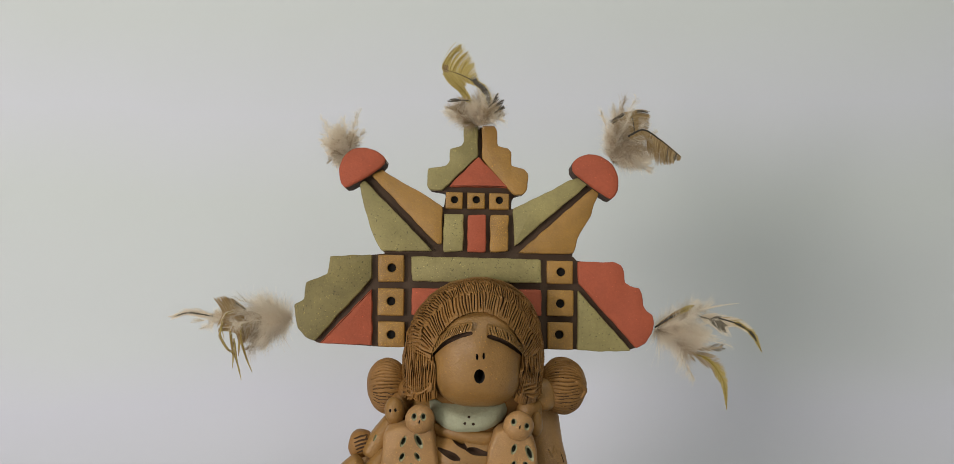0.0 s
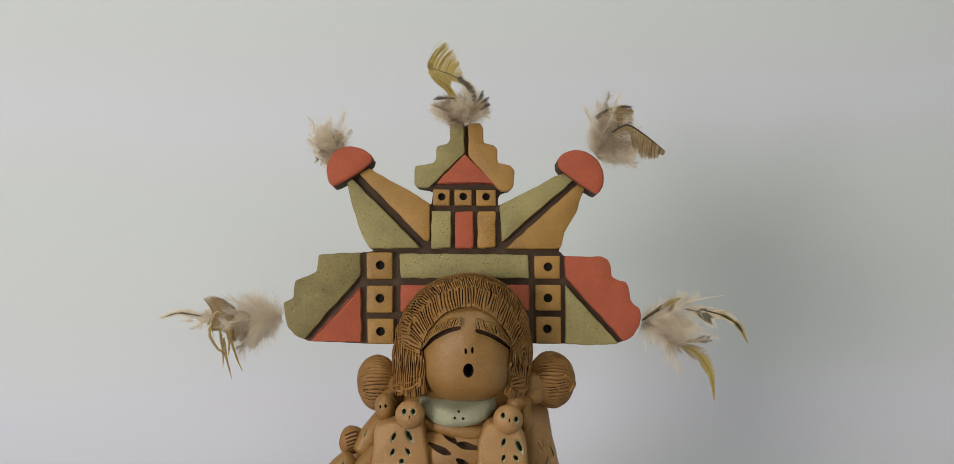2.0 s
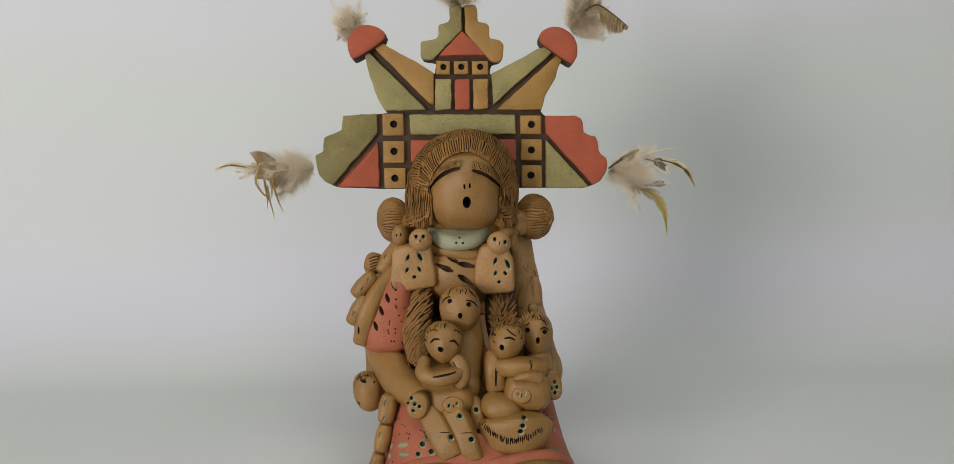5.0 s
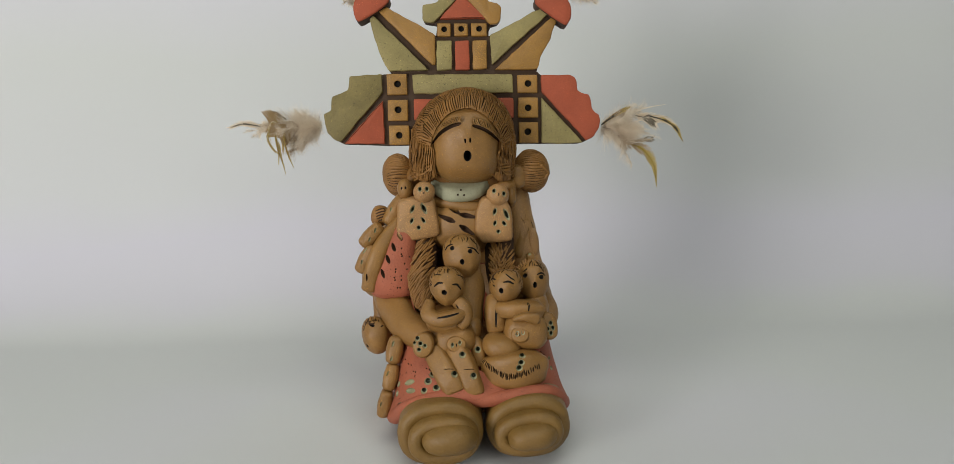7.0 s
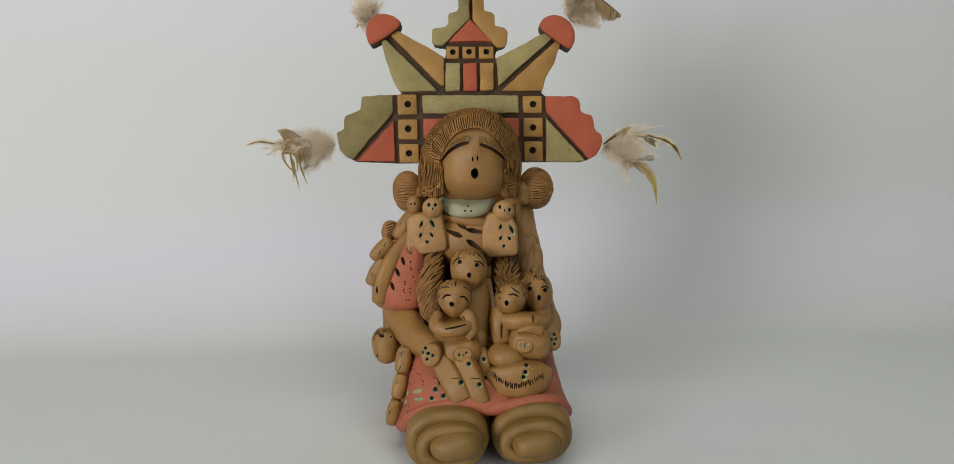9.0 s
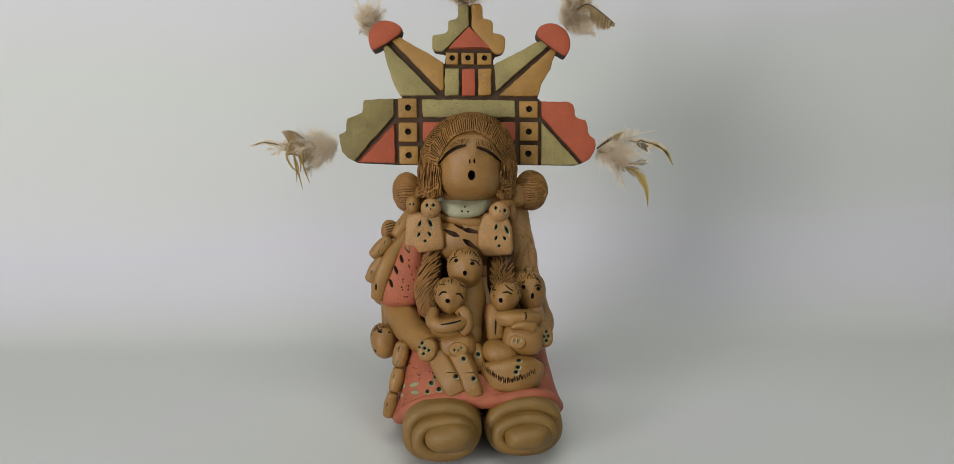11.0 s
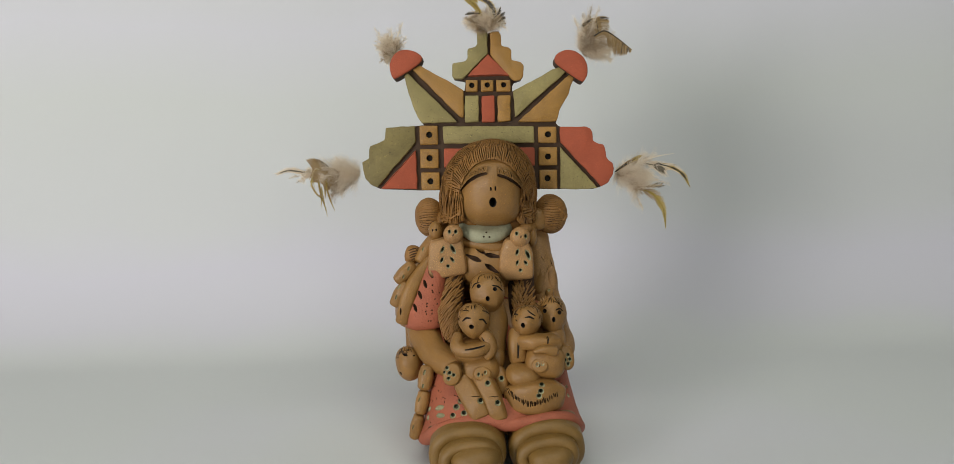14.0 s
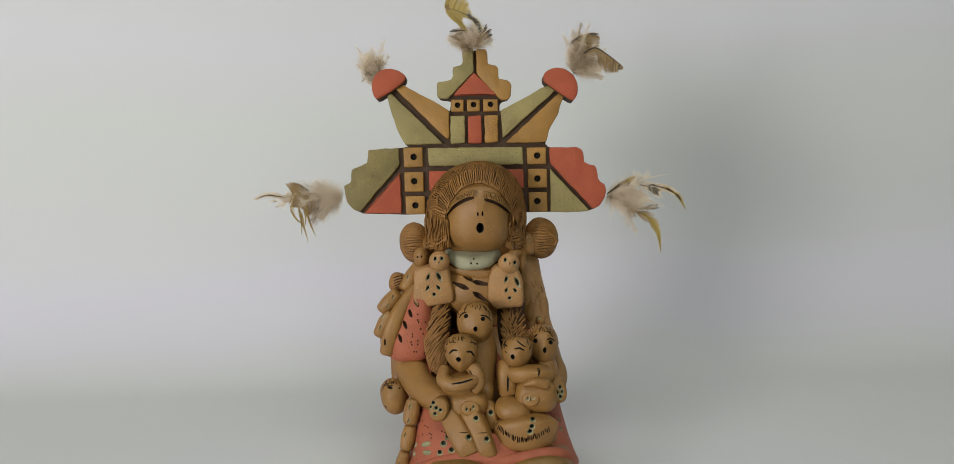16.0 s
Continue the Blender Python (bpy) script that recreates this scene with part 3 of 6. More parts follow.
def comb(curves, fields, depth=0.0012, mi=I_HAIR, lift=0.001, seed=1, rows=20, cols=300, sink=0.0035, wild=0.0, heart=None):
    """A skin of clay over curves, scored with knife cuts. Each field: share of the width from, to, number of cuts, slant, width. Both edges turn back into the clay."""
    rng = random.Random(seed)
    table = [(rng.uniform(0.0, 0.30), rng.uniform(0.0, 0.30), rng.uniform(0.5, 1.25)) for _ in range(997)]
    lines = [spline(c, 10) for c in curves]

    def on(pts, u):
        f = min(max(u, 0.0), 1.0) * (len(pts) - 1)
        i = min(int(f), len(pts) - 2)
        return pts[i].lerp(pts[i + 1], f - i)

    def step(x):
        x = min(max(x, 0.0), 1.0)
        return x * x * (3 - 2 * x)

    bm = bmesh.new()
    grid, deep = [], []
    for c in range(cols + 1):
        u = c / cols
        stops = [on(line, u) for line in lines]
        col, scores = [], []
        for r in range(rows + 1):
            v = r / rows
            k = min(int(v * (len(stops) - 1)), len(stops) - 2)
            p = stops[k].lerp(stops[k + 1], v * (len(stops) - 1) - k)
            if wild:
                p = p + Vector((noise.noise(Vector((u * 23, v * 3, seed))), 0.4 * noise.noise(Vector((u * 29, v * 5, seed + 4))), noise.noise(Vector((u * 25, v * 3, seed + 8))))) * wild
            g = 0.0
            for v0, v1, count, slant, width in fields:
                t = (v - v0) / (v1 - v0)
                if not 0 <= t <= 1:
                    continue
                ph = u * count + slant * t + 1.3 * noise.noise(Vector((u * count * 0.2, t * 0.9, seed * 3.1 + v0))) + 0.25 * noise.noise(Vector((u * count, t * 2.5, seed * 1.7)))
                a, b, strong = table[(int(ph) * 7 + int(v0 * 90)) % 997]
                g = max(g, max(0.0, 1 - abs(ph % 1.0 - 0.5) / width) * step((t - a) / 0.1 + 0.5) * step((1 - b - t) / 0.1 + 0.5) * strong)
            bump = 0.0005 * noise.noise(p * 210)
            edge = sink if r in (0, rows) else 0.0
            way = Vector((0, 1, 0))
            if heart:
                f = max(0.0, 1 - v / 0.5)
                way = (way * (1 - f) + Vector((heart[0] - p.x, 0, heart[2] - p.z)).normalized() * f).normalized()
            col.append(bm.verts.new(p + way * (depth * g + bump - lift * math.sin(math.pi * v)) + Vector((0, edge, 0))))
            scores.append(g)
        grid.append(col)
        deep.append(scores)
    for c in range(cols):
        for r in range(rows):
            f = bm.faces.new((grid[c][r], grid[c + 1][r], grid[c + 1][r + 1], grid[c][r + 1]))
            # deep cuts get RIFT, so their shade sits in the colour
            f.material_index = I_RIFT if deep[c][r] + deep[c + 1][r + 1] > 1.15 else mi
    bm.normal_update()
    if sum(f.normal.y * f.calc_area() for f in bm.faces) > 0:
        bmesh.ops.reverse_faces(bm, faces=bm.faces)
    put(bm)


# lashes
comb([[(-0.0022, 0.3545, 0.1978), (-0.0098, 0.3555, 0.1962), (-0.0189, 0.3625, 0.1890)], [(-0.0024, 0.3517, 0.1942), (-0.0092, 0.3525, 0.1924), (-0.0155, 0.3553, 0.1883), (-0.0207, 0.3605, 0.1813)]], [(0.02, 0.95, 16, 0.0, 0.27)], 0.0016, I_CLAY, 0.0005, 3, 12, 140, 0.002)
comb([[(0.0049, 0.3545, 0.1972), (0.0130, 0.3555, 0.1940), (0.0211, 0.3625, 0.1857)], [(0.0048, 0.3517, 0.1929), (0.0113, 0.3525, 0.1905), (0.0169, 0.3553, 0.1866), (0.0221, 0.3605, 0.1805)]], [(0.02, 0.95, 15, 0.0, 0.27)], 0.0016, I_CLAY, 0.0005, 4, 12, 130, 0.002)

# hair: a hood of clay, scored in two rows
put(ball((-0.0018, 0.3915, 0.1734), (0.0304, 0.0215, 0.0342), (0, 0, 0), 2.35, I_HAIR, 48, 0.0006))
put(ball((-0.0258, 0.3770, 0.1716), (0.0062, 0.0095, 0.0151), (0, 3, 0), 2.3, I_HAIR, 28), ball((0.0244, 0.3770, 0.1716), (0.0045, 0.0095, 0.0157), (0, -3, 0), 2.3, I_HAIR, 28))
OUTER = [(-0.0358, 0.3880, 0.1539), (-0.0363, 0.3880, 0.1736), (-0.0322, 0.3870, 0.1912), (-0.0235, 0.3860, 0.2045), (-0.0114, 0.3850, 0.2117), (0.0006, 0.3840, 0.2139), (0.0129, 0.3850, 0.2117), (0.0235, 0.3860, 0.2048), (0.0301, 0.3870, 0.1933), (0.0327, 0.3880, 0.1772), (0.0319, 0.3880, 0.1555)]
RIM = [(-0.0333, 0.3770, 0.1570), (-0.0337, 0.3760, 0.1758), (-0.0297, 0.3740, 0.1919), (-0.0216, 0.3720, 0.2043), (-0.0104, 0.3705, 0.2114), (0.0006, 0.3695, 0.2135), (0.0118, 0.3705, 0.2114), (0.0215, 0.3720, 0.2049), (0.0277, 0.3740, 0.1942), (0.0305, 0.3760, 0.1793), (0.0301, 0.3770, 0.1579)]
MIDDLE = [(-0.0284, 0.3700, 0.1590), (-0.0288, 0.3690, 0.1765), (-0.0252, 0.3668, 0.1898), (-0.0184, 0.3656, 0.2002), (-0.0095, 0.3650, 0.2068), (0.0006, 0.3645, 0.2088), (0.0106, 0.3650, 0.2071), (0.0184, 0.3656, 0.2014), (0.0238, 0.3668, 0.1913), (0.0269, 0.3690, 0.1785), (0.0267, 0.3700, 0.1590)]
INNER = [(-0.0204, 0.3632, 0.1652), (-0.0208, 0.3622, 0.1762), (-0.0196, 0.3602, 0.1845), (-0.0154, 0.3587, 0.1923), (-0.0082, 0.3580, 0.1991), (0.0005, 0.3578, 0.2016), (0.0082, 0.3580, 0.1996), (0.0148, 0.3587, 0.1942), (0.0201, 0.3602, 0.1864), (0.0217, 0.3622, 0.1767), (0.0201, 0.3632, 0.1637)]
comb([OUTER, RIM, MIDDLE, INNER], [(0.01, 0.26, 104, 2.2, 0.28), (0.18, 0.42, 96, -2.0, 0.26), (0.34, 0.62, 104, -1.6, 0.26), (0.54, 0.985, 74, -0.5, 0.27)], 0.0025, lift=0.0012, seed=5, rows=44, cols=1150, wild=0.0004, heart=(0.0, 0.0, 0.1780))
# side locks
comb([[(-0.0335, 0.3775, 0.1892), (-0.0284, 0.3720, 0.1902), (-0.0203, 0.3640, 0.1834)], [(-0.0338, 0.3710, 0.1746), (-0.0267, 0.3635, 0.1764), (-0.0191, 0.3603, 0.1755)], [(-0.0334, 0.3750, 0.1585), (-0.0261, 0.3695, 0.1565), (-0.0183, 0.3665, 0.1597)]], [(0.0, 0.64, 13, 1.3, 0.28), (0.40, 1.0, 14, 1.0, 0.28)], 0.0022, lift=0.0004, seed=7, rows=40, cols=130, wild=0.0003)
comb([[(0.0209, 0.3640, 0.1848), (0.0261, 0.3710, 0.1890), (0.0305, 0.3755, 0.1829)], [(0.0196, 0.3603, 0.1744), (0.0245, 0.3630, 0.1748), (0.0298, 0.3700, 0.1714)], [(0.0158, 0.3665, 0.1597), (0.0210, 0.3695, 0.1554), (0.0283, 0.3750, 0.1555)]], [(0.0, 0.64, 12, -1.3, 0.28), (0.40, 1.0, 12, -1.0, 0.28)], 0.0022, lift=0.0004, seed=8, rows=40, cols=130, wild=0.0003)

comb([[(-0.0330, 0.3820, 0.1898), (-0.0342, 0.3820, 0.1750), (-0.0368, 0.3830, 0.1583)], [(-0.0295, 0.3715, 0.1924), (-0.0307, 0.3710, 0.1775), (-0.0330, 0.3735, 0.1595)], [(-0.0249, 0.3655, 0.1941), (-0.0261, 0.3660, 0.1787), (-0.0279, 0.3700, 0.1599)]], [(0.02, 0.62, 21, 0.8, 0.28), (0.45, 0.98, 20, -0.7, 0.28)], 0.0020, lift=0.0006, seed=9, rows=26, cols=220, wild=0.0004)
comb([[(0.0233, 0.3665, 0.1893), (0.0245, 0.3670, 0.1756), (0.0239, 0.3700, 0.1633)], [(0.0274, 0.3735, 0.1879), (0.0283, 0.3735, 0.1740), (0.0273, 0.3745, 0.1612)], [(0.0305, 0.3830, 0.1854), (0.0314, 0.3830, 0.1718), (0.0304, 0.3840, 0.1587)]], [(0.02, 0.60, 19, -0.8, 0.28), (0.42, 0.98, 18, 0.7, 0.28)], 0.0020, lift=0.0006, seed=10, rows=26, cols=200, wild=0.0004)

# hair buns
def bun(c, r, from_side, count, seed):
    """A bun of hair: cuts run out from the side that meets the head and fade."""
    rows, score = [], []
    n = count * 9
    for k in range(33):
        a = math.pi * min(max(k / 32, 0.01), 0.99)
        row = []
        for i in range(n):
            b = 2 * math.pi * i / n
            ph = (i / n * count + 0.7 * noise.noise(Vector((math.cos(b) * 3, math.sin(b) * 3, a * 1.6 + seed)))) % 1.0
            fade = max(0.0, 1 - max(0.0, a / math.pi - 0.68 - 0.16 * noise.noise(Vector((i / n * count * 0.9, seed, 0)))) * 9)
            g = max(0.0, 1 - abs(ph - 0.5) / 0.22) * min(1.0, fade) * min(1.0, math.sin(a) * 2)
            q = 1 - 0.075 * g
            score.append(g)
            row.append(Vector(c) + Vector((from_side * r[0] * math.cos(a), r[1] * q * math.sin(a) * math.cos(b), r[2] * q * math.sin(a) * math.sin(b))))
        rows.append(row)
    bm = grid_mesh(rows, I_HAIR)
    bm.faces.ensure_lookup_table()
    # the bottom of each cut is coloured dark for its shade
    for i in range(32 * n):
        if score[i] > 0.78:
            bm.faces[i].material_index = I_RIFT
    return lumpy(bm, 0.0008)


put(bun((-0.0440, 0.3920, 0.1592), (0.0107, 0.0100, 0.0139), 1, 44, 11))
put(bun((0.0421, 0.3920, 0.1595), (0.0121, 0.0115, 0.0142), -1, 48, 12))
put(tube([(0.0483, 0.3835, 0.1633), (0.0523, 0.3865, 0.1589), (0.0509, 0.3850, 0.1557)], [0.0012, 0.0016, 0.001], I_HAIR, 8, 4, lump=0))

# neck and collar
put(ball((-0.0327, 0.3860, 0.1576), (0.0060, 0.006, 0.0075), (0, 0, 0), 2.2, I_HAIR, 24), ball((0.0326, 0.3860, 0.1566), (0.0065, 0.006, 0.0080), (0, 0, 0), 2.2, I_CLAY, 24))
put(ball((-0.0378, 0.3870, 0.1515), (0.0057, 0.008, 0.0075), (0, 0, 0), 2.2, I_HAIR, 24))
put(ball((0.0249, 0.3850, 0.1503), (0.0069, 0.010, 0.0075), (0, 0, 0), 2.2, I_CLAY, 24), ball((-0.0249, 0.3850, 0.1509), (0.0075, 0.010, 0.0075), (0, 0, 0), 2.2, I_CLAY, 24))
put(ball((-0.0036, 0.3920, 0.1421), (0.0196, 0.025, 0.0101), (0, 0, 0), 2.2, I_CLAY, 28))
collar = []
for z, k in ((0.0, 0.95), (0.001, 1.02), (0.004, 1.05), (0.008, 1.03), (0.0105, 0.95)):
    row = []
    for i in range(44):
        a = 2 * math.pi * i / 44
        x, y = math.copysign(abs(math.cos(a)) ** 0.7, math.cos(a)), math.copysign(abs(math.sin(a)) ** 0.7, math.sin(a))
        row.append(Vector((-0.0042, 0.3915, 0.1391)) + Vector((0.0190 * k * x, 0.0262 * k * y, z * 0.9 + 0.0048 + 0.006 * abs(x) ** 2.5)))
    collar.append(row)
put(pitted(lumpy(grid_mesh(collar, I_COLLAR), 0.0004), [hole(p, 0.0008, 0.0008, 0.001, 0, I_RIFT) for p in ((-0.0037, 0.3650, 0.1518), (-0.0056, 0.3650, 0.1490), (-0.0017, 0.3650, 0.1487))]))

# torso with a slashed yoke
torso = ball((-0.0030, 0.4120, 0.0877), (0.0417, 0.031, 0.0553), (-4, 0, 0), 2.1, I_PINK, 48)
yoke = ball((-0.0019, 0.3945, 0.1278), (0.0303, 0.0325, 0.0209), (0, 0, 0), 2.3, I_CLAY, 48)
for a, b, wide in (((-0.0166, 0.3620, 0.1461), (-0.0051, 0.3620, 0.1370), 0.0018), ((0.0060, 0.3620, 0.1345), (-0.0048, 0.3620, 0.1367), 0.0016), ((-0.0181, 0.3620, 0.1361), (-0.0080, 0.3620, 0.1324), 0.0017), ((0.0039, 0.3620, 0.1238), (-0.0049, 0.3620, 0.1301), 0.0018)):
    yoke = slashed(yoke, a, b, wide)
torso = carve(torso, ball((-0.0060, 0.3760, 0.0880), (0.0330, 0.020, 0.0300), (0, 0, 0), 2.4, I_CLAY, 28, 0))
torso = carve(torso, ball((0.0065, 0.3850, 0.0676), (0.0093, 0.034, 0.0300), (0, 3, 0), 2.4, I_PINK, 28, 0))
put(torso, yoke)
put(tube([(-0.0222, 0.3760, 0.1439), (-0.0112, 0.3710, 0.1431), (0.0031, 0.3690, 0.1402), (0.0122, 0.3740, 0.1405)], [0.003, 0.004, 0.004, 0.003], I_CLAY, 10, 5))

# shawl ends and sleeve
put(ball((-0.0543, 0.4000, 0.1023), (0.0147, 0.022, 0.0273), (0, 24, 0), 2.3, I_CLAY, 32))
sleeve = limb([((-0.0407, 0.3840, 0.1283), 0.0078, 0.018), ((-0.0424, 0.3800, 0.1173), 0.0113, 0.021), ((-0.0460, 0.3780, 0.1044), 0.0152, 0.0215), ((-0.0474, 0.3760, 0.0943), 0.0164, 0.0215), ((-0.0472, 0.3760, 0.0889), 0.0164, 0.0205)], 2.5, I_PINK, 40, 6, 0.28, 0.0006)
scoops = ((-0.0464, 0.3600, 0.1184), (-0.0501, 0.3600, 0.1111), (-0.0536, 0.3600, 0.1025), (-0.0423, 0.3600, 0.1246))
dots = ((-0.0414, 0.3600, 0.1175), (-0.0416, 0.3600, 0.1140), (-0.0412, 0.3600, 0.1128), (-0.0399, 0.3600, 0.1080), (-0.0454, 0.3600, 0.1050), (-0.0455, 0.3600, 0.1034), (-0.0421, 0.3600, 0.1006), (-0.0422, 0.3600, 0.0982), (-0.0464, 0.3600, 0.0999), (-0.0460, 0.3600, 0.0983), (-0.0356, 0.3600, 0.1000), (-0.0364, 0.3600, 0.0980), (-0.0447, 0.3600, 0.0935), (-0.0431, 0.3600, 0.0934), (-0.0382, 0.3600, 0.0917), (-0.0385, 0.3600, 0.1044), (-0.0367, 0.3600, 0.1119), (-0.0342, 0.3600, 0.0948))
# scoops lined with RIFT, their shaded side put into colour
put(pitted(sleeve, [hole(p, 0.0006, 0.0007, 0.0012, 20, I_RIFT) for p in dots] + [hole(p, 0.0015, 0.0036, 0.0030, -26, I_RIFT) for p in scoops]))
# the flat edge of the shawl beside the sleeve, with a slot at its foot
band = limb([((-0.0437, 0.3720, 0.1322), 0.0034, 0.006), ((-0.0526, 0.3660, 0.1209), 0.0050, 0.0060), ((-0.0585, 0.3620, 0.1089), 0.0054, 0.0060), ((-0.0633, 0.3640, 0.0921), 0.0050, 0.0060)], 2.8, I_CLAY, 24, 6, 0.5, 0.0004)
put(pitted(band, [hole((-0.0637, 0.3600, 0.1000), 0.0008, 0.0030, 0.002, 4, I_RIFT)]))

# her arm round the children, with hand, cuff disc and face disc
put(limb([((-0.0501, 0.3740, 0.0842), 0.0119, 0.0120), ((-0.0469, 0.3660, 0.0774), 0.0116, 0.0115), ((-0.0392, 0.3510, 0.0704), 0.0103, 0.0108), ((-0.0273, 0.3370, 0.0668), 0.0090, 0.0100), ((-0.0145, 0.3300, 0.0668), 0.0085, 0.0098), ((-0.0064, 0.3290, 0.0673), 0.0078, 0.0092)], 2.25, I_CLAY, 32, 7, 0.75, 0.0007))
put(ball((-0.0104, 0.3275, 0.0683), (0.0127, 0.0102, 0.0095), (0, -8, 0), 2.6, I_CLAY, 44, 0.0009))
cuff = limb([((-0.0265, 0.3275, 0.0665), 0.0056, 0.0070), ((-0.0279, 0.3185, 0.0681), 0.0062, 0.0076), ((-0.0281, 0.3160, 0.0686), 0.0055, 0.0069)], 2.1, I_CLAY, 36, 4, 0.16, 0.0004, (0.25, 0, 1))
put(pitted(cuff, [hole(p, rx, rx, 0.0020, 0, I_DARK, I_GLAZE) for p, rx in (((-0.0312, 0.3150, 0.0727), 0.0013), ((-0.0330, 0.3150, 0.0702), 0.0010), ((-0.0295, 0.3150, 0.0697), 0.0013), ((-0.0270, 0.3150, 0.0685), 0.0011), ((-0.0303, 0.3150, 0.0664), 0.0011))]))
disc = limb([((-0.0089, 0.3235, 0.0662), 0.0059, 0.0048), ((-0.0089, 0.3175, 0.0683), 0.0059, 0.0048), ((-0.0088, 0.3160, 0.0688), 0.0052, 0.0041)], 2.1, I_CLAY, 32, 4, 0.10, 0.0003, (0.1, 0, 1))
put(pitted(disc, [hole(p, 0.0008, 0.0012, 0.0014, s, I_DARK, I_GLAZE) for p, s in (((-0.0110, 0.3150, 0.0684), 10), ((-0.0067, 0.3150, 0.0694), 10))] + [hole((-0.0088, 0.3150, 0.0684), 0.0004, 0.0011, 0.0012, 0, I_DARK)]))

# owls at the shoulders
plaque = plate(softened([(-0.0120, 0.0115), (0.0100, 0.0145), (0.0135, -0.0115), (-0.0148, -0.0158)], 0.003, 0.0003, 1.0, 0.5), -0.005, 0.006, 0.0018, I_PLAQUE)
plaque.transform(Matrix.Translation((-0.0307, 0.3670, 0.1352)))
put(pitted(plaque, [hole(p, rx, rz, 0.0022, s, I_DARK, I_GLAZE) for p, rx, rz, s in (
    ((-0.0339, 0.3650, 0.1412), 0.0009, 0.0022, 24), ((-0.0268, 0.3650, 0.1414), 0.0012, 0.0030, -24), ((-0.0345, 0.3650, 0.1339), 0.0009, 0.0018, 24), ((-0.0274, 0.3650, 0.1341), 0.0009, 0.0018, -28), ((-0.0304, 0.3650, 0.1295), 0.0011, 0.0012, 0))]))
plaque = plate(softened([(-0.0080, 0.0150), (0.0060, 0.0150), (0.0105, 0.006), (0.0108, -0.0130), (-0.0085, -0.0140), (-0.0128, -0.0075), (-0.0120, 0.006)], 0.003, 0.0003, 2.0, 0.5), -0.005, 0.006, 0.0018, I_PLAQUE)
plaque.transform(Matrix.Translation((0.0171, 0.3645, 0.1324)))
put(pitted(plaque, [hole(p, rx, rz, 0.0022, s, I_DARK, I_GLAZE) for p, rx, rz, s in (
    ((0.0169, 0.3650, 0.1385), 0.0010, 0.0020, 18), ((0.0240, 0.3650, 0.1365), 0.0012, 0.0032, -22), ((0.0168, 0.3650, 0.1312), 0.0009, 0.0016, 18), ((0.0225, 0.3650, 0.1310), 0.0010, 0.0016, -30), ((0.0188, 0.3650, 0.1260), 0.0011, 0.0011, 0))]))
for c, r, eyes, beak in (
        ((-0.0262, 0.3625, 0.1516), 0.0068, ((-0.0285, 0.3600, 0.1541), (-0.0243, 0.3600, 0.1540)), (-0.0261, 0.3600, 0.1519)),
        ((0.0190, 0.3620, 0.1485), 0.0071, ((0.0166, 0.3600, 0.1516), (0.0226, 0.3600, 0.1497)), (0.0194, 0.3600, 0.1497))):
    put(pitted(ball(c, (r, r * 0.8, r), (0, 0, 0), 2.0, I_PLAQUE, 28, 0.0003),
               [hole(e, 0.0011, 0.0014, 0.002, 0, I_DARK, I_GLAZE) for e in eyes] + [hole(beak, 0.0004, 0.0011, 0.001, 12, I_DARK)]))
put(pitted(ball((-0.0388, 0.3740, 0.1520), (0.0046, 0.005, 0.0067), (0, -6, 0), 2.0, I_CLAY, 24), [hole((-0.0406, 0.3700, 0.1535), 0.0007, 0.001, 0.0012), hole((-0.0381, 0.3700, 0.1538), 0.0007, 0.001, 0.0012)]))
put(ball((0.0283, 0.3760, 0.1449), (0.0032, 0.005, 0.0064), (0, 4, 0), 2.0, I_CLAY, 24))

# long loose hair on the chest: overlapping strands over a dark core
def strands(curves, count, slants, seed, reach=0.0062):
    """Rolled strands laid over curves that run down a lock; slants: how far a strand moves across the lock, near its first and last curve."""
    rng = random.Random(seed)
    lines = [spline(c, 10) for c in curves]

    def on(u, v):
        u, v = min(max(u, 0.0), 1.0), min(max(v, 0.0), 1.0)
        ps = []
        for pts in lines:
            f = u * (len(pts) - 1)
            i = min(int(f), len(pts) - 2)
            ps.append(pts[i].lerp(pts[i + 1], f - i))
        k = min(int(v * (len(ps) - 1)), len(ps) - 2)
        return ps[k].lerp(ps[k + 1], v * (len(ps) - 1) - k)

    span = sum((q - p).length for p, q in zip(lines[1], lines[1][1:]))
    wide = (lines[0][len(lines[0]) // 2] - lines[-1][len(lines[-1]) // 2]).length
    rows_ = sorted((k + rng.random()) / count for k in range(count))
    for k, u in enumerate(rows_):
        v = (k * 0.381966 + rng.uniform(-0.08, 0.08)) % 1.0
        across = (slants[0] + (slants[1] - slants[0]) * v) + rng.uniform(-0.25, 0.25)
        down = rng.uniform(0.45, 0.9)
        size = reach * rng.uniform(0.7, 1.25)
        pts = []
        for f in (0.0, 0.5, 1.0):
            p = on(u * 0.97 + f * down * size / span, v + f * across * size / wide)
            pts.append(p + Vector((0, -0.0006 - 0.0010 * math.sin(math.pi * f) - 0.0006 * f + rng.uniform(-0.0003, 0.0003), 0)))
        r = rng.uniform(0.00042, 0.00062)
        put(tube(pts, [r, r * 1.1, r * 0.45], I_HAIR, 7, 3, lump=0.0001))


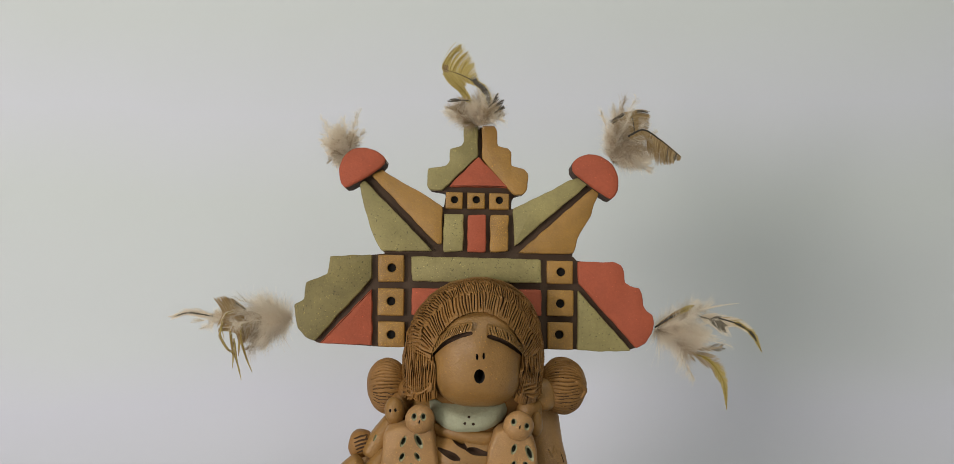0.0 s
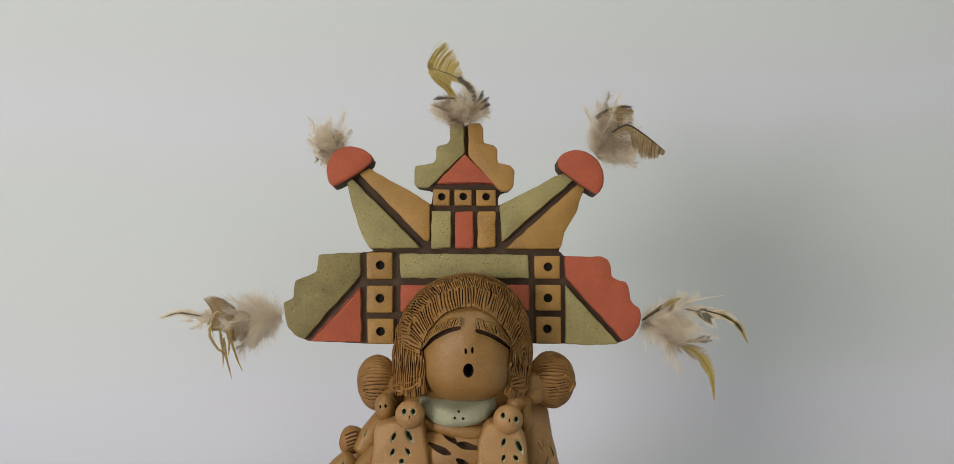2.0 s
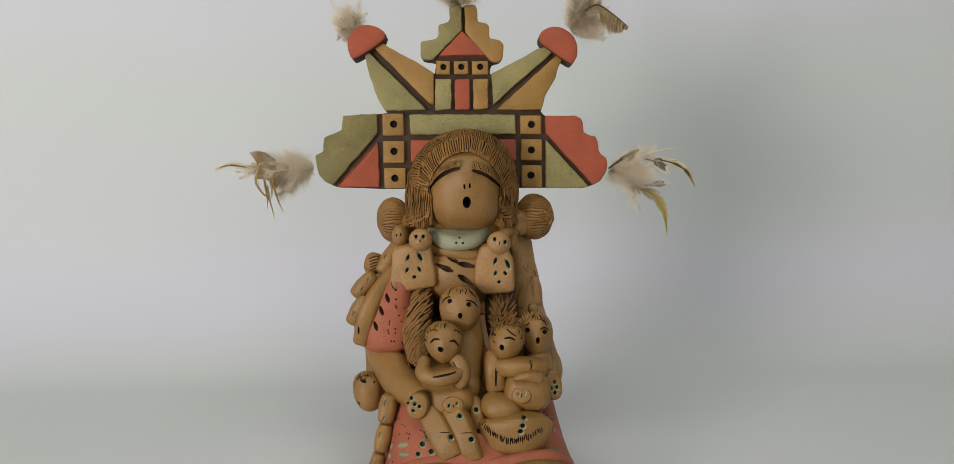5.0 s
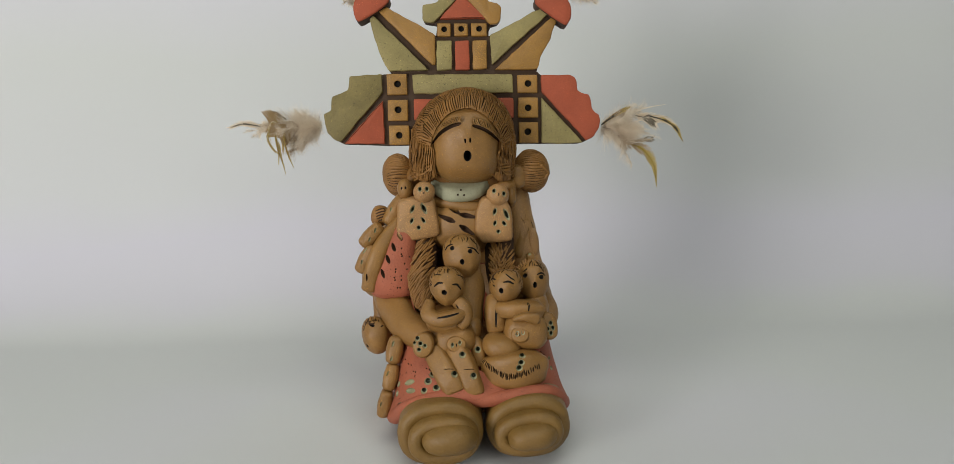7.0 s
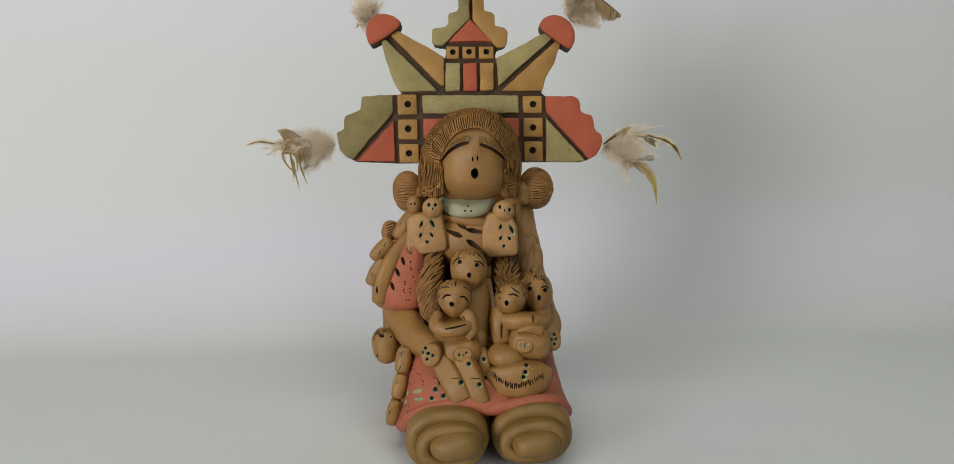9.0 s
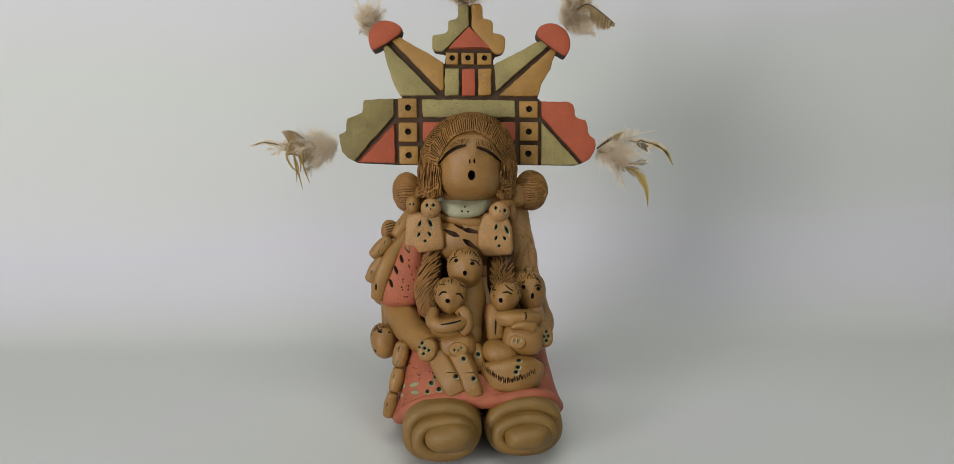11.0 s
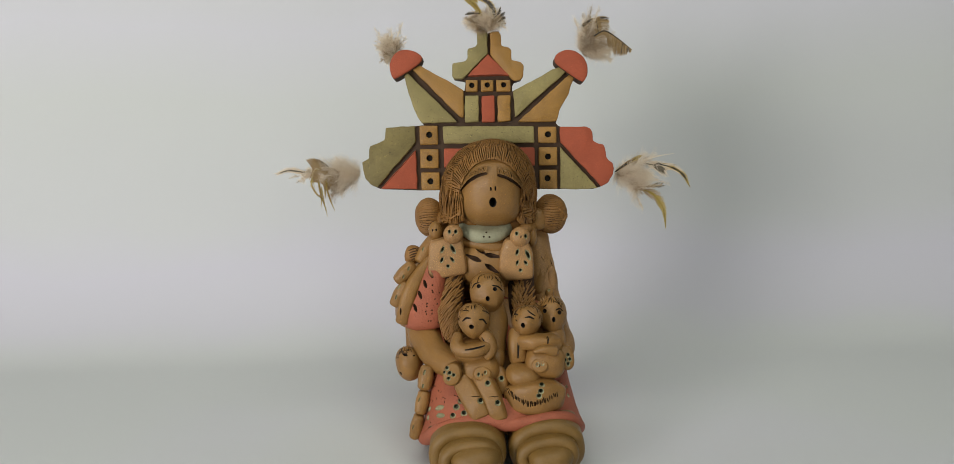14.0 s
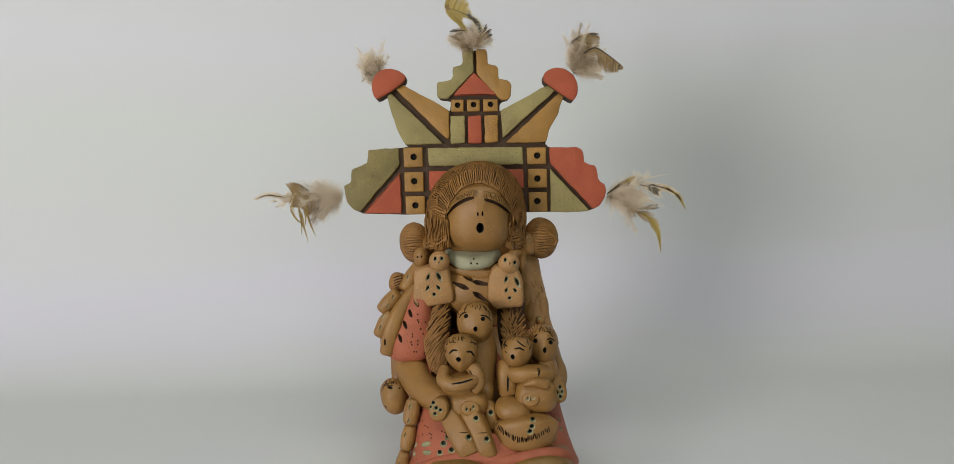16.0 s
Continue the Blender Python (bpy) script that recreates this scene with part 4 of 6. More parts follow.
# cores coloured dark to stand for the shade between the strands
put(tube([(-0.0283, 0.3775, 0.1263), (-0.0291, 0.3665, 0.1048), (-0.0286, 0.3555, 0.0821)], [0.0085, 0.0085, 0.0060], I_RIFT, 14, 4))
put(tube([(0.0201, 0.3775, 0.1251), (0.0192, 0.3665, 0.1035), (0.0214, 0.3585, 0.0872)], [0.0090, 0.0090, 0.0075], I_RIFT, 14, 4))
strands([[(-0.0186, 0.3740, 0.1294), (-0.0208, 0.3580, 0.1068), (-0.0230, 0.3520, 0.0940), (-0.0229, 0.3490, 0.0826)], [(-0.0272, 0.3720, 0.1286), (-0.0283, 0.3545, 0.1080), (-0.0285, 0.3480, 0.0918), (-0.0253, 0.3470, 0.0811)], [(-0.0362, 0.3760, 0.1280), (-0.0382, 0.3610, 0.1028), (-0.0349, 0.3520, 0.0852), (-0.0283, 0.3490, 0.0791)]], 190, (0.9, 1.1), 21, 0.0066)
strands([[(0.0142, 0.3750, 0.1277), (0.0118, 0.3590, 0.1057), (0.0129, 0.3540, 0.0940)], [(0.0199, 0.3720, 0.1274), (0.0185, 0.3565, 0.1048), (0.0198, 0.3520, 0.0907)], [(0.0288, 0.3760, 0.1271), (0.0294, 0.3620, 0.1045), (0.0297, 0.3570, 0.0926)]], 170, (0.8, -0.8), 22, 0.0060)


# the children
def child_head(c, r, eyes, mouth, lines, hair, turn=(0, 0, 0), eye=(0.0018, 0.0013), lips=(0.0014, 0.0018), n=20, seed=1, cut=0.0016, taper=0.2, spikes=0):
    """A child's head: a ball of clay with cut eyes, brows and mouth; lines: curves of the lids and brows with their half width."""
    b = ball(c, r, turn, 2.15, I_CLAY, 44, 0.0016)
    for v in b.verts:
        low = max(0.0, (c[2] - v.co.z) / r[2])
        v.co.x = c[0] + (v.co.x - c[0]) * (1 - taper * low ** 1.5)
        v.co.y -= 0.0012 * math.exp(-((v.co.x - c[0]) / 0.0028) ** 2 - ((v.co.z - c[2] - 0.06 * r[2]) / 0.0035) ** 2) * (v.co.y < c[1])
    tufts(hair[:4], c, int(spikes * 1.4), cut * 0.55, seed)
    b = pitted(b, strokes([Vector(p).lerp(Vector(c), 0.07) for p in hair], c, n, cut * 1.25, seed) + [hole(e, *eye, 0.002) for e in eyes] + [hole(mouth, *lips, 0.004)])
    for path, width in lines:
        b = grooved(b, path, width, I_DARK)
    return b


put(child_head((-0.0040, 0.3475, 0.1138), (0.0121, 0.0125, 0.0132), ((-0.0097, 0.3370, 0.1209), (0.0009, 0.3370, 0.1191)), (-0.0040, 0.3370, 0.1132),
               (([(-0.0142, 0.3370, 0.1188), (-0.0123, 0.3370, 0.1217), (-0.0093, 0.3370, 0.1231)], 0.00055), ([(-0.0005, 0.3370, 0.1214), (0.0031, 0.3370, 0.1202), (0.0060, 0.3370, 0.1167)], 0.00055), ([(-0.0004, 0.3370, 0.1266), (0.0021, 0.3370, 0.1247), (0.0046, 0.3370, 0.1220)], 0.00055)),
               [(-0.0169, 0.3450, 0.1075), (-0.0181, 0.3450, 0.1152), (-0.0157, 0.3450, 0.1220), (-0.0100, 0.3450, 0.1264), (-0.0025, 0.3450, 0.1273), (0.0041, 0.3450, 0.1249), (0.0077, 0.3450, 0.1191)], eye=(0.0018, 0.0016), lips=(0.0016, 0.0021), n=34, cut=0.0022, seed=31))
put(limb([((-0.0031, 0.3510, 0.1041), 0.0103, 0.010), ((-0.0015, 0.3490, 0.0936), 0.0107, 0.010), ((-0.0010, 0.3460, 0.0827), 0.0092, 0.010), ((-0.0002, 0.3430, 0.0719), 0.0076, 0.010)], 2.4, I_CLAY, 28, 5, 0.5, 0.0006))
put(ball((0.0009, 0.3370, 0.0714), (0.0057, 0.0085, 0.0075), (0, 10, 0), 2.3, I_CLAY, 28))
put(child_head((-0.0132, 0.3300, 0.0994), (0.0106, 0.0112, 0.0120), (), (-0.0148, 0.3190, 0.0991),
               (([(-0.0204, 0.3200, 0.1019), (-0.0182, 0.3200, 0.1041), (-0.0154, 0.3200, 0.1044)], 0.0007), ([(-0.0097, 0.3200, 0.1031), (-0.0072, 0.3200, 0.1027), (-0.0052, 0.3200, 0.0997)], 0.0007), ([(-0.0202, 0.3200, 0.1078), (-0.0181, 0.3200, 0.1085), (-0.0163, 0.3200, 0.1084)], 0.0004), ([(-0.0074, 0.3200, 0.1078), (-0.0053, 0.3200, 0.1067), (-0.0036, 0.3200, 0.1048)], 0.0005)),
               [(-0.0237, 0.3300, 0.1009), (-0.0231, 0.3300, 0.1068), (-0.0190, 0.3300, 0.1104), (-0.0128, 0.3300, 0.1118), (-0.0067, 0.3300, 0.1105), (-0.0025, 0.3300, 0.1055), (-0.0015, 0.3300, 0.0995)], lips=(0.0020, 0.0018), n=40, cut=0.0021, seed=32, taper=0.34))
put(ball((-0.0145, 0.3315, 0.0794), (0.0124, 0.0110, 0.0085), (0, 0, 0), 2.4, I_CLAY, 32, 0.0007))
# the small wrap, folded across, with a slit
wrap = limb([((-0.0240, 0.3300, 0.0892), 0.0035, 0.005), ((-0.0244, 0.3245, 0.0848), 0.0045, 0.0055), ((-0.0189, 0.3205, 0.0825), 0.0045, 0.0055), ((-0.0110, 0.3195, 0.0837), 0.0045, 0.0055), ((-0.0048, 0.3225, 0.0856), 0.0038, 0.005)], 2.5, I_CLAY, 24, 6, 0.5, 0.0005)
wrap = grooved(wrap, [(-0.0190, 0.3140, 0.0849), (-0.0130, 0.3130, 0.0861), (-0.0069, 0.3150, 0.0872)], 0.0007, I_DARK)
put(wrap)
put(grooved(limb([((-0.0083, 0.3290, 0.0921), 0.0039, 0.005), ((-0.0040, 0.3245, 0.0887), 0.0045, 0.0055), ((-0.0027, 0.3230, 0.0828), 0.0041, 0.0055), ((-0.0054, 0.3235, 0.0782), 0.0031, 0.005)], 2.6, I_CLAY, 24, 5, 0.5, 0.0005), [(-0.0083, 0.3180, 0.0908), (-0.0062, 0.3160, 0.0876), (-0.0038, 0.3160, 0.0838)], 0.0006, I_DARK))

# legs and boots of the child on her lap
for stations, n, dots, seams in (
        ([((-0.0218, 0.3245, 0.0617), 0.0055, 0.0075), ((-0.0165, 0.3180, 0.0540), 0.0062, 0.0080), ((-0.0123, 0.3135, 0.0473), 0.0064, 0.0085), ((-0.0099, 0.3115, 0.0423), 0.0064, 0.0080)], 3.8, ((-0.0102, 0.3020, 0.0539),), ((-0.0130, 0.3060, 0.0565),)),
        ([((-0.0090, 0.3235, 0.0639), 0.0052, 0.0075), ((-0.0041, 0.3175, 0.0561), 0.0055, 0.0080), ((-0.0008, 0.3130, 0.0479), 0.0054, 0.0085), ((0.0012, 0.3115, 0.0412), 0.0054, 0.0080)], 3.8, ((-0.0054, 0.3080, 0.0633), (0.0006, 0.3020, 0.0529)), ((-0.0014, 0.3060, 0.0562),)),
        ([((0.0025, 0.3310, 0.0648), 0.0035, 0.006), ((0.0041, 0.3260, 0.0596), 0.0039, 0.006), ((0.0053, 0.3240, 0.0526), 0.0028, 0.005)], 2.6, ((0.0036, 0.3180, 0.0632),), ())):
    leg = limb([(p, w * 1.12, h) for p, w, h in stations], n, I_CLAY, 36, 6, 0.34, 0.0006)
    put(pitted(leg, [hole(p, 0.0016, 0.0016, 0.0024, 0, I_DARK, I_GLAZE) for p in dots] + [hole(p, 0.0046, 0.0003, 0.0011, -3, I_RIFT) for p in seams]))

# the pair on her other side
put(child_head((0.0218, 0.3360, 0.0976), (0.0097, 0.0108, 0.0100), (), (0.0183, 0.3260, 0.0970),
               (([(0.0119, 0.3270, 0.0999), (0.0134, 0.3270, 0.1025), (0.0152, 0.3270, 0.1028)], 0.0007), ([(0.0199, 0.3270, 0.1019), (0.0228, 0.3270, 0.1022), (0.0256, 0.3270, 0.1007)], 0.0007), ([(0.0214, 0.3270, 0.1060), (0.0239, 0.3270, 0.1041), (0.0264, 0.3270, 0.1025)], 0.0005)),
               [(0.0122, 0.3350, 0.1023), (0.0152, 0.3350, 0.1068), (0.0219, 0.3350, 0.1088), (0.0285, 0.3350, 0.1064), (0.0317, 0.3350, 0.1003), (0.0316, 0.3350, 0.0942), (0.0301, 0.3350, 0.0889)], lips=(0.0017, 0.0020), n=44, cut=0.0022, seed=33))
put(child_head((0.0391, 0.3520, 0.0964), (0.0100, 0.0115, 0.0129), ((0.0334, 0.3420, 0.1019), (0.0433, 0.3440, 0.1007)), (0.0392, 0.3410, 0.0966),
               (([(0.0289, 0.3420, 0.1031), (0.0319, 0.3420, 0.1046), (0.0352, 0.3420, 0.1033)], 0.0006), ([(0.0409, 0.3430, 0.1025), (0.0436, 0.3430, 0.1029), (0.0458, 0.3430, 0.1009)], 0.0006), ([(0.0297, 0.3420, 0.1058), (0.0316, 0.3420, 0.1073), (0.0338, 0.3420, 0.1076)], 0.0006), ([(0.0406, 0.3430, 0.1072), (0.0428, 0.3430, 0.1063), (0.0447, 0.3430, 0.1036)], 0.0006)),
               [(0.0284, 0.3520, 0.1006), (0.0308, 0.3520, 0.1064), (0.0362, 0.3520, 0.1094), (0.0422, 0.3520, 0.1088), (0.0464, 0.3520, 0.1048)], eye=(0.0020, 0.0017), lips=(0.0014, 0.0024), n=26, cut=0.0026, seed=34, spikes=8))
put(limb([((0.0395, 0.3540, 0.0864), 0.0071, 0.009), ((0.0404, 0.3480, 0.0810), 0.0074, 0.009), ((0.0406, 0.3420, 0.0757), 0.0069, 0.009)], 2.4, I_CLAY, 24, 4, 0.5, 0.0005))
body = limb([((0.0144, 0.3410, 0.0872), 0.0050, 0.009), ((0.0145, 0.3370, 0.0811), 0.0065, 0.0105), ((0.0158, 0.3370, 0.0725), 0.0069, 0.010)], 3.0, I_CLAY, 32, 5, 0.35, 0.0006)
body = grooved(body, [(0.0169, 0.3300, 0.0907), (0.0152, 0.3270, 0.0841), (0.0147, 0.3270, 0.0750)], 0.0007, I_DARK)
put(body)
arm = limb([((0.0181, 0.3340, 0.0842), 0.0054, 0.007), ((0.0256, 0.3295, 0.0849), 0.0053, 0.0075), ((0.0337, 0.3300, 0.0845), 0.0049, 0.0075), ((0.0398, 0.3330, 0.0831), 0.0046, 0.007)], 3.0, I_CLAY, 28, 5, 0.4, 0.0006)
put(grooved(arm, [(0.0336, 0.3240, 0.0912), (0.0342, 0.3230, 0.0885), (0.0338, 0.3230, 0.0855)], 0.0006, I_DARK))
put(limb([((0.0465, 0.3780, 0.0854), 0.0050, 0.010), ((0.0476, 0.3620, 0.0755), 0.0056, 0.010), ((0.0425, 0.3430, 0.0702), 0.0069, 0.010), ((0.0348, 0.3320, 0.0690), 0.0078, 0.010), ((0.0254, 0.3305, 0.0686), 0.0067, 0.009)], 2.3, I_CLAY, 28, 6, 0.7, 0.0007))
put(ball((0.0320, 0.3290, 0.0719), (0.0131, 0.0110, 0.0102), (0, 6, 0), 2.9, I_CLAY, 44, 0.0010))
put(limb([((0.0256, 0.3200, 0.0818), 0.0017, 0.0030), ((0.0309, 0.3185, 0.0832), 0.0024, 0.0034), ((0.0378, 0.3200, 0.0814), 0.0031, 0.0034)], 2.4, I_CLAY, 18, 5, 0.8, 0.0004))
disc = limb([((0.0288, 0.3265, 0.0698), 0.0059, 0.0049), ((0.0283, 0.3190, 0.0723), 0.0055, 0.0048), ((0.0282, 0.3175, 0.0728), 0.0048, 0.0041)], 2.1, I_CLAY, 32, 4, 0.10, 0.0003, (0.05, 0, 1))
put(pitted(disc, [hole(p, 0.0009, 0.0013, 0.0016, s, I_DARK, I_COLLAR) for p, s in (((0.0267, 0.3160, 0.0733), 12), ((0.0299, 0.3160, 0.0740), -4))] + [hole((0.0281, 0.3160, 0.0729), 0.0004, 0.0013, 0.0014, 0, I_DARK)]))
cuff = limb([((0.0469, 0.3420, 0.0704), 0.0050, 0.0079), ((0.0464, 0.3300, 0.0735), 0.0053, 0.0081), ((0.0465, 0.3275, 0.0743), 0.0046, 0.0071)], 2.3, I_CLAY, 36, 4, 0.14, 0.0006, (-0.1, 0, 1))
put(pitted(cuff, [hole(p, 0.0011, 0.0013, 0.0016, 0, I_RIFT, I_GLAZE) for p in ((0.0453, 0.3300, 0.0728), (0.0472, 0.3300, 0.0758), (0.0483, 0.3300, 0.0731), (0.0471, 0.3300, 0.0704))]))
put(ball((0.0176, 0.3245, 0.0636), (0.0115, 0.0115, 0.0077), (0, 14, 0), 2.3, I_CLAY, 40, 0.0008))

# fringed skirt of the child
fringe = limb([((0.0086, 0.3225, 0.0523), 0.0062, 0.0070), ((0.0164, 0.3180, 0.0523), 0.0097, 0.0090), ((0.0264, 0.3160, 0.0527), 0.0107, 0.0095), ((0.0353, 0.3190, 0.0525), 0.0093, 0.0085), ((0.0391, 0.3215, 0.0518), 0.0076, 0.0075)], 4.5, I_CLAY, 56, 6, 0.2, 0.0006)
cuts = []
rng = random.Random(9)
line = spline([(0.0061, 0.3080, 0.0582), (0.0109, 0.3060, 0.0551), (0.0171, 0.3050, 0.0523), (0.0242, 0.3050, 0.0517), (0.0312, 0.3050, 0.0534), (0.0393, 0.3080, 0.0564)], 8)
for k in range(32):
    f = (k + rng.uniform(0.3, 0.7)) / 32 * (len(line) - 1)
    p = line[int(f)].lerp(line[int(f) + 1], f - int(f)) + Vector((0, 0, rng.uniform(-0.0006, 0.0006)))
    cuts.append(hole(p, rng.uniform(0.00042, 0.0006), 0.0023 * rng.uniform(0.75, 1.2), 0.0014, 16 - 28 * k / 31 + rng.uniform(-8, 8), I_RIFT))
put(pitted(fringe, cuts + [hole(p, 0.0016, 0.0015, 0.0026, 0, I_DARK, I_GLAZE) for p in ((0.0288, 0.3080, 0.0627), (0.0280, 0.3080, 0.0594), (0.0268, 0.3060, 0.0565))]))

# small figures and beads along her side
head = ball((-0.0600, 0.3600, 0.0617), (0.0086, 0.0105, 0.0120), (0, -8, 24), 2.2, I_CLAY, 40, 0.0009)
head = pitted(head, strokes([(-0.0674, 0.3550, 0.0660), (-0.0660, 0.3550, 0.0715), (-0.0616, 0.3550, 0.0754), (-0.0554, 0.3550, 0.0756)], (-0.0595, 0.3550, 0.0617), 20, 0.0020, 41)
              + [hole((-0.0615, 0.3520, 0.0704), 0.0022, 0.0012, 0.002, 14), hole((-0.0652, 0.3520, 0.0568), 0.0014, 0.0013, 0.003, 0), hole((-0.0542, 0.3520, 0.0714), 0.0012, 0.0006, 0.0014, -10)])
head = grooved(head, [(-0.0661, 0.3520, 0.0697), (-0.0635, 0.3510, 0.0735), (-0.0600, 0.3510, 0.0758)], 0.0006, I_RIFT)
tufts([(-0.0681, 0.3580, 0.0666), (-0.0647, 0.3580, 0.0730), (-0.0588, 0.3580, 0.0752)], (-0.0598, 0.3580, 0.0607), 5, 0.0014, 42)
put(head)
for a, b, w, y, dots in (
        ((-0.0460, 0.3410, 0.0624), (-0.0476, 0.3380, 0.0545), 0.0050, 0.0055, (((-0.0473, 0.3340, 0.0637), 0.0009, 0.0024), ((-0.0484, 0.3340, 0.0552), 0.0009, 0.0020))),
        ((-0.0486, 0.3370, 0.0470), (-0.0505, 0.3340, 0.0388), 0.0043, 0.0048, (((-0.0510, 0.3300, 0.0466), 0.0006, 0.0020),)),
        ((-0.0526, 0.3330, 0.0321), (-0.0551, 0.3350, 0.0218), 0.0039, 0.0044, (((-0.0558, 0.3300, 0.0280), 0.0006, 0.0020),)),
        ((-0.0571, 0.3680, 0.1281), (-0.0643, 0.3670, 0.1214), 0.0046, 0.0050, (((-0.0576, 0.3620, 0.1285), 0.0008, 0.0020), ((-0.0613, 0.3620, 0.1231), 0.0008, 0.0018))),
        ((-0.0610, 0.3660, 0.1148), (-0.0665, 0.3660, 0.1053), 0.0049, 0.0050, (((-0.0645, 0.3600, 0.1162), 0.0010, 0.0026), ((-0.0667, 0.3600, 0.1092), 0.0008, 0.0020))),
        ((-0.0420, 0.3770, 0.1440), (-0.0492, 0.3740, 0.1335), 0.0046, 0.0055, (((-0.0478, 0.3700, 0.1405), 0.0008, 0.0020),))):
    a, b = Vector(a), Vector(b)
    bead = limb([(a + (a - b) * 0.16, w * 0.92, y), (a.lerp(b, 0.5), w * 1.1, y * 1.15), (b + (b - a) * 0.16, w * 0.95, y)], 2.5, I_CLAY, 26, 4, 0.62, 0.0006)
    put(pitted(bead, [hole(p, rx, rz, 0.0013, 18, I_GLAZE) for p, rx, rz in dots]))
knob = ball((-0.0557, 0.3770, 0.1352), (0.0054, 0.0060, 0.0066), (0, 12, 0), 2.5, I_HAIR, 28, 0.0006)
for k in range(5):
    knob = grooved(knob, [Vector((-0.0580, 0.3700, 0.1392)) + Vector((0.0004 * k, 0, -0.0016 * k)), Vector((-0.0548, 0.3700, 0.1403)) + Vector((0.0004 * k, 0, -0.0016 * k)), Vector((-0.0513, 0.3700, 0.1406)) + Vector((0.0003 * k, 0, -0.0017 * k))], 0.0005, I_RIFT)
put(knob)
put(tube([(-0.0248, 0.3920, 0.1434), (-0.0402, 0.3900, 0.1296), (-0.0517, 0.3880, 0.1189)], [0.008, 0.009, 0.008], I_CLAY, 14, 5))
put(tube([(-0.0595, 0.3850, 0.0850), (-0.0588, 0.3800, 0.0710), (-0.0566, 0.3750, 0.0571)], [0.0045, 0.0045, 0.006], I_CLAY, 14, 5))

# shawl folds on her far side
shawl = tube([(0.0317, 0.3950, 0.1422), (0.0343, 0.3920, 0.1235), (0.0378, 0.3880, 0.1011), (0.0429, 0.3830, 0.0790)], [0.009, 0.0095, 0.010, 0.010], I_PLAQUE, 24, 6, lump=0.0012)
put(pitted(shawl, [hole(p, 0.0005, rz, 0.0014, s, I_RIFT) for p, rz, s in (((0.0357, 0.3800, 0.1283), 0.003, -30), ((0.0372, 0.3800, 0.1298), 0.003, 18), ((0.0334, 0.3800, 0.1186), 0.004, 12), ((0.0386, 0.3800, 0.1214), 0.0035, 24), ((0.0325, 0.3800, 0.1102), 0.003, 30), ((0.0419, 0.3840, 0.1250), 0.004, -6))]))
put(tube([(0.0356, 0.3880, 0.1358), (0.0360, 0.3850, 0.1212), (0.0333, 0.3815, 0.1068)], [0.003, 0.0046, 0.0038], I_CLAY, 10, 5, 0.7))
put(ball((0.0422, 0.3850, 0.1126), (0.0040, 0.0050, 0.0101), (0, -6, 0), 2.2, I_PLAQUE, 20, 0.0005))
put(pitted(ball((0.0397, 0.3775, 0.1053), (0.0032, 0.0030, 0.0032), (0, 0, 0), 2.2, I_CLAY, 20, 0.0003), [hole((0.0391, 0.3700, 0.1077), 0.0013, 0.0013, 0.0014, 0, I_GLAZE)]))

# skirt
rows = []
for k in range(45):
    u = k / 44
    z = 0.033 + 0.067 * u
    rx, front, back = 0.0385 + 0.0200 * (1 - u) ** 0.85, 0.2995 + 0.059 * u ** 1.25, 0.425 - 0.01 * u
    if k == 0:
        rx, front = rx - 0.003, front + 0.003
    cy, ry = (front + back) / 2, (back - front) / 2
    row = []
    for i in range(200):
        a = 2 * math.pi * i / 200
        x, y = math.copysign(abs(math.cos(a)) ** 0.72, math.cos(a)), math.copysign(abs(math.sin(a)) ** 0.72, math.sin(a))
        drop = (1 - u) ** 1.6 * min(1.0, max(0.0, (y + 0.9) / 0.7)) * (0.021 - 0.008 * x)
        wave = 0.002 * (1 - u) * math.cos(x * 5.2) * (y < -0.5)
        set_back = 0.017 * u ** 0.6 * min(1.0, max(0.0, x * 5 + 0.4)) * (1 - 0.5 * max(0.0, x) ** 2) * max(0.0, -y)
        half = rx if x < 0 else 0.0385 + 0.0150 * (1 - u) ** 1.6
        row.append(Vector((0.0045 + half * x, cy + ry * y + set_back, z - drop + wave)))
    rows.append(row)
HEM = [(-0.0515, 0.3760, 0.0090), (-0.0493, 0.3420, 0.0152), (-0.0444, 0.3245, 0.0238), (-0.0385, 0.3132, 0.0316), (-0.0296, 0.3088, 0.0369), (-0.0167, 0.3078, 0.0401), (-0.0047, 0.3073, 0.0396), (0.0057, 0.3073, 0.0378), (0.0182, 0.3075, 0.0387), (0.0318, 0.3079, 0.0409), (0.0429, 0.3105, 0.0397), (0.0496, 0.3175, 0.0340), (0.0538, 0.3350, 0.0234), (0.0550, 0.3640, 0.0150), (0.0540, 0.3900, 0.0120)]
HEM_R = [0.0050, 0.0050, 0.0049, 0.0046, 0.0043, 0.0042, 0.0042, 0.0044, 0.0042, 0.0042, 0.0045, 0.0048, 0.0050, 0.0050, 0.0048]
line = spline(HEM, 6)
thick = [v.x for v in spline([(r, 0, 0) for r in HEM_R], 6)]
skirt = grid_mesh(rows, I_PINK)
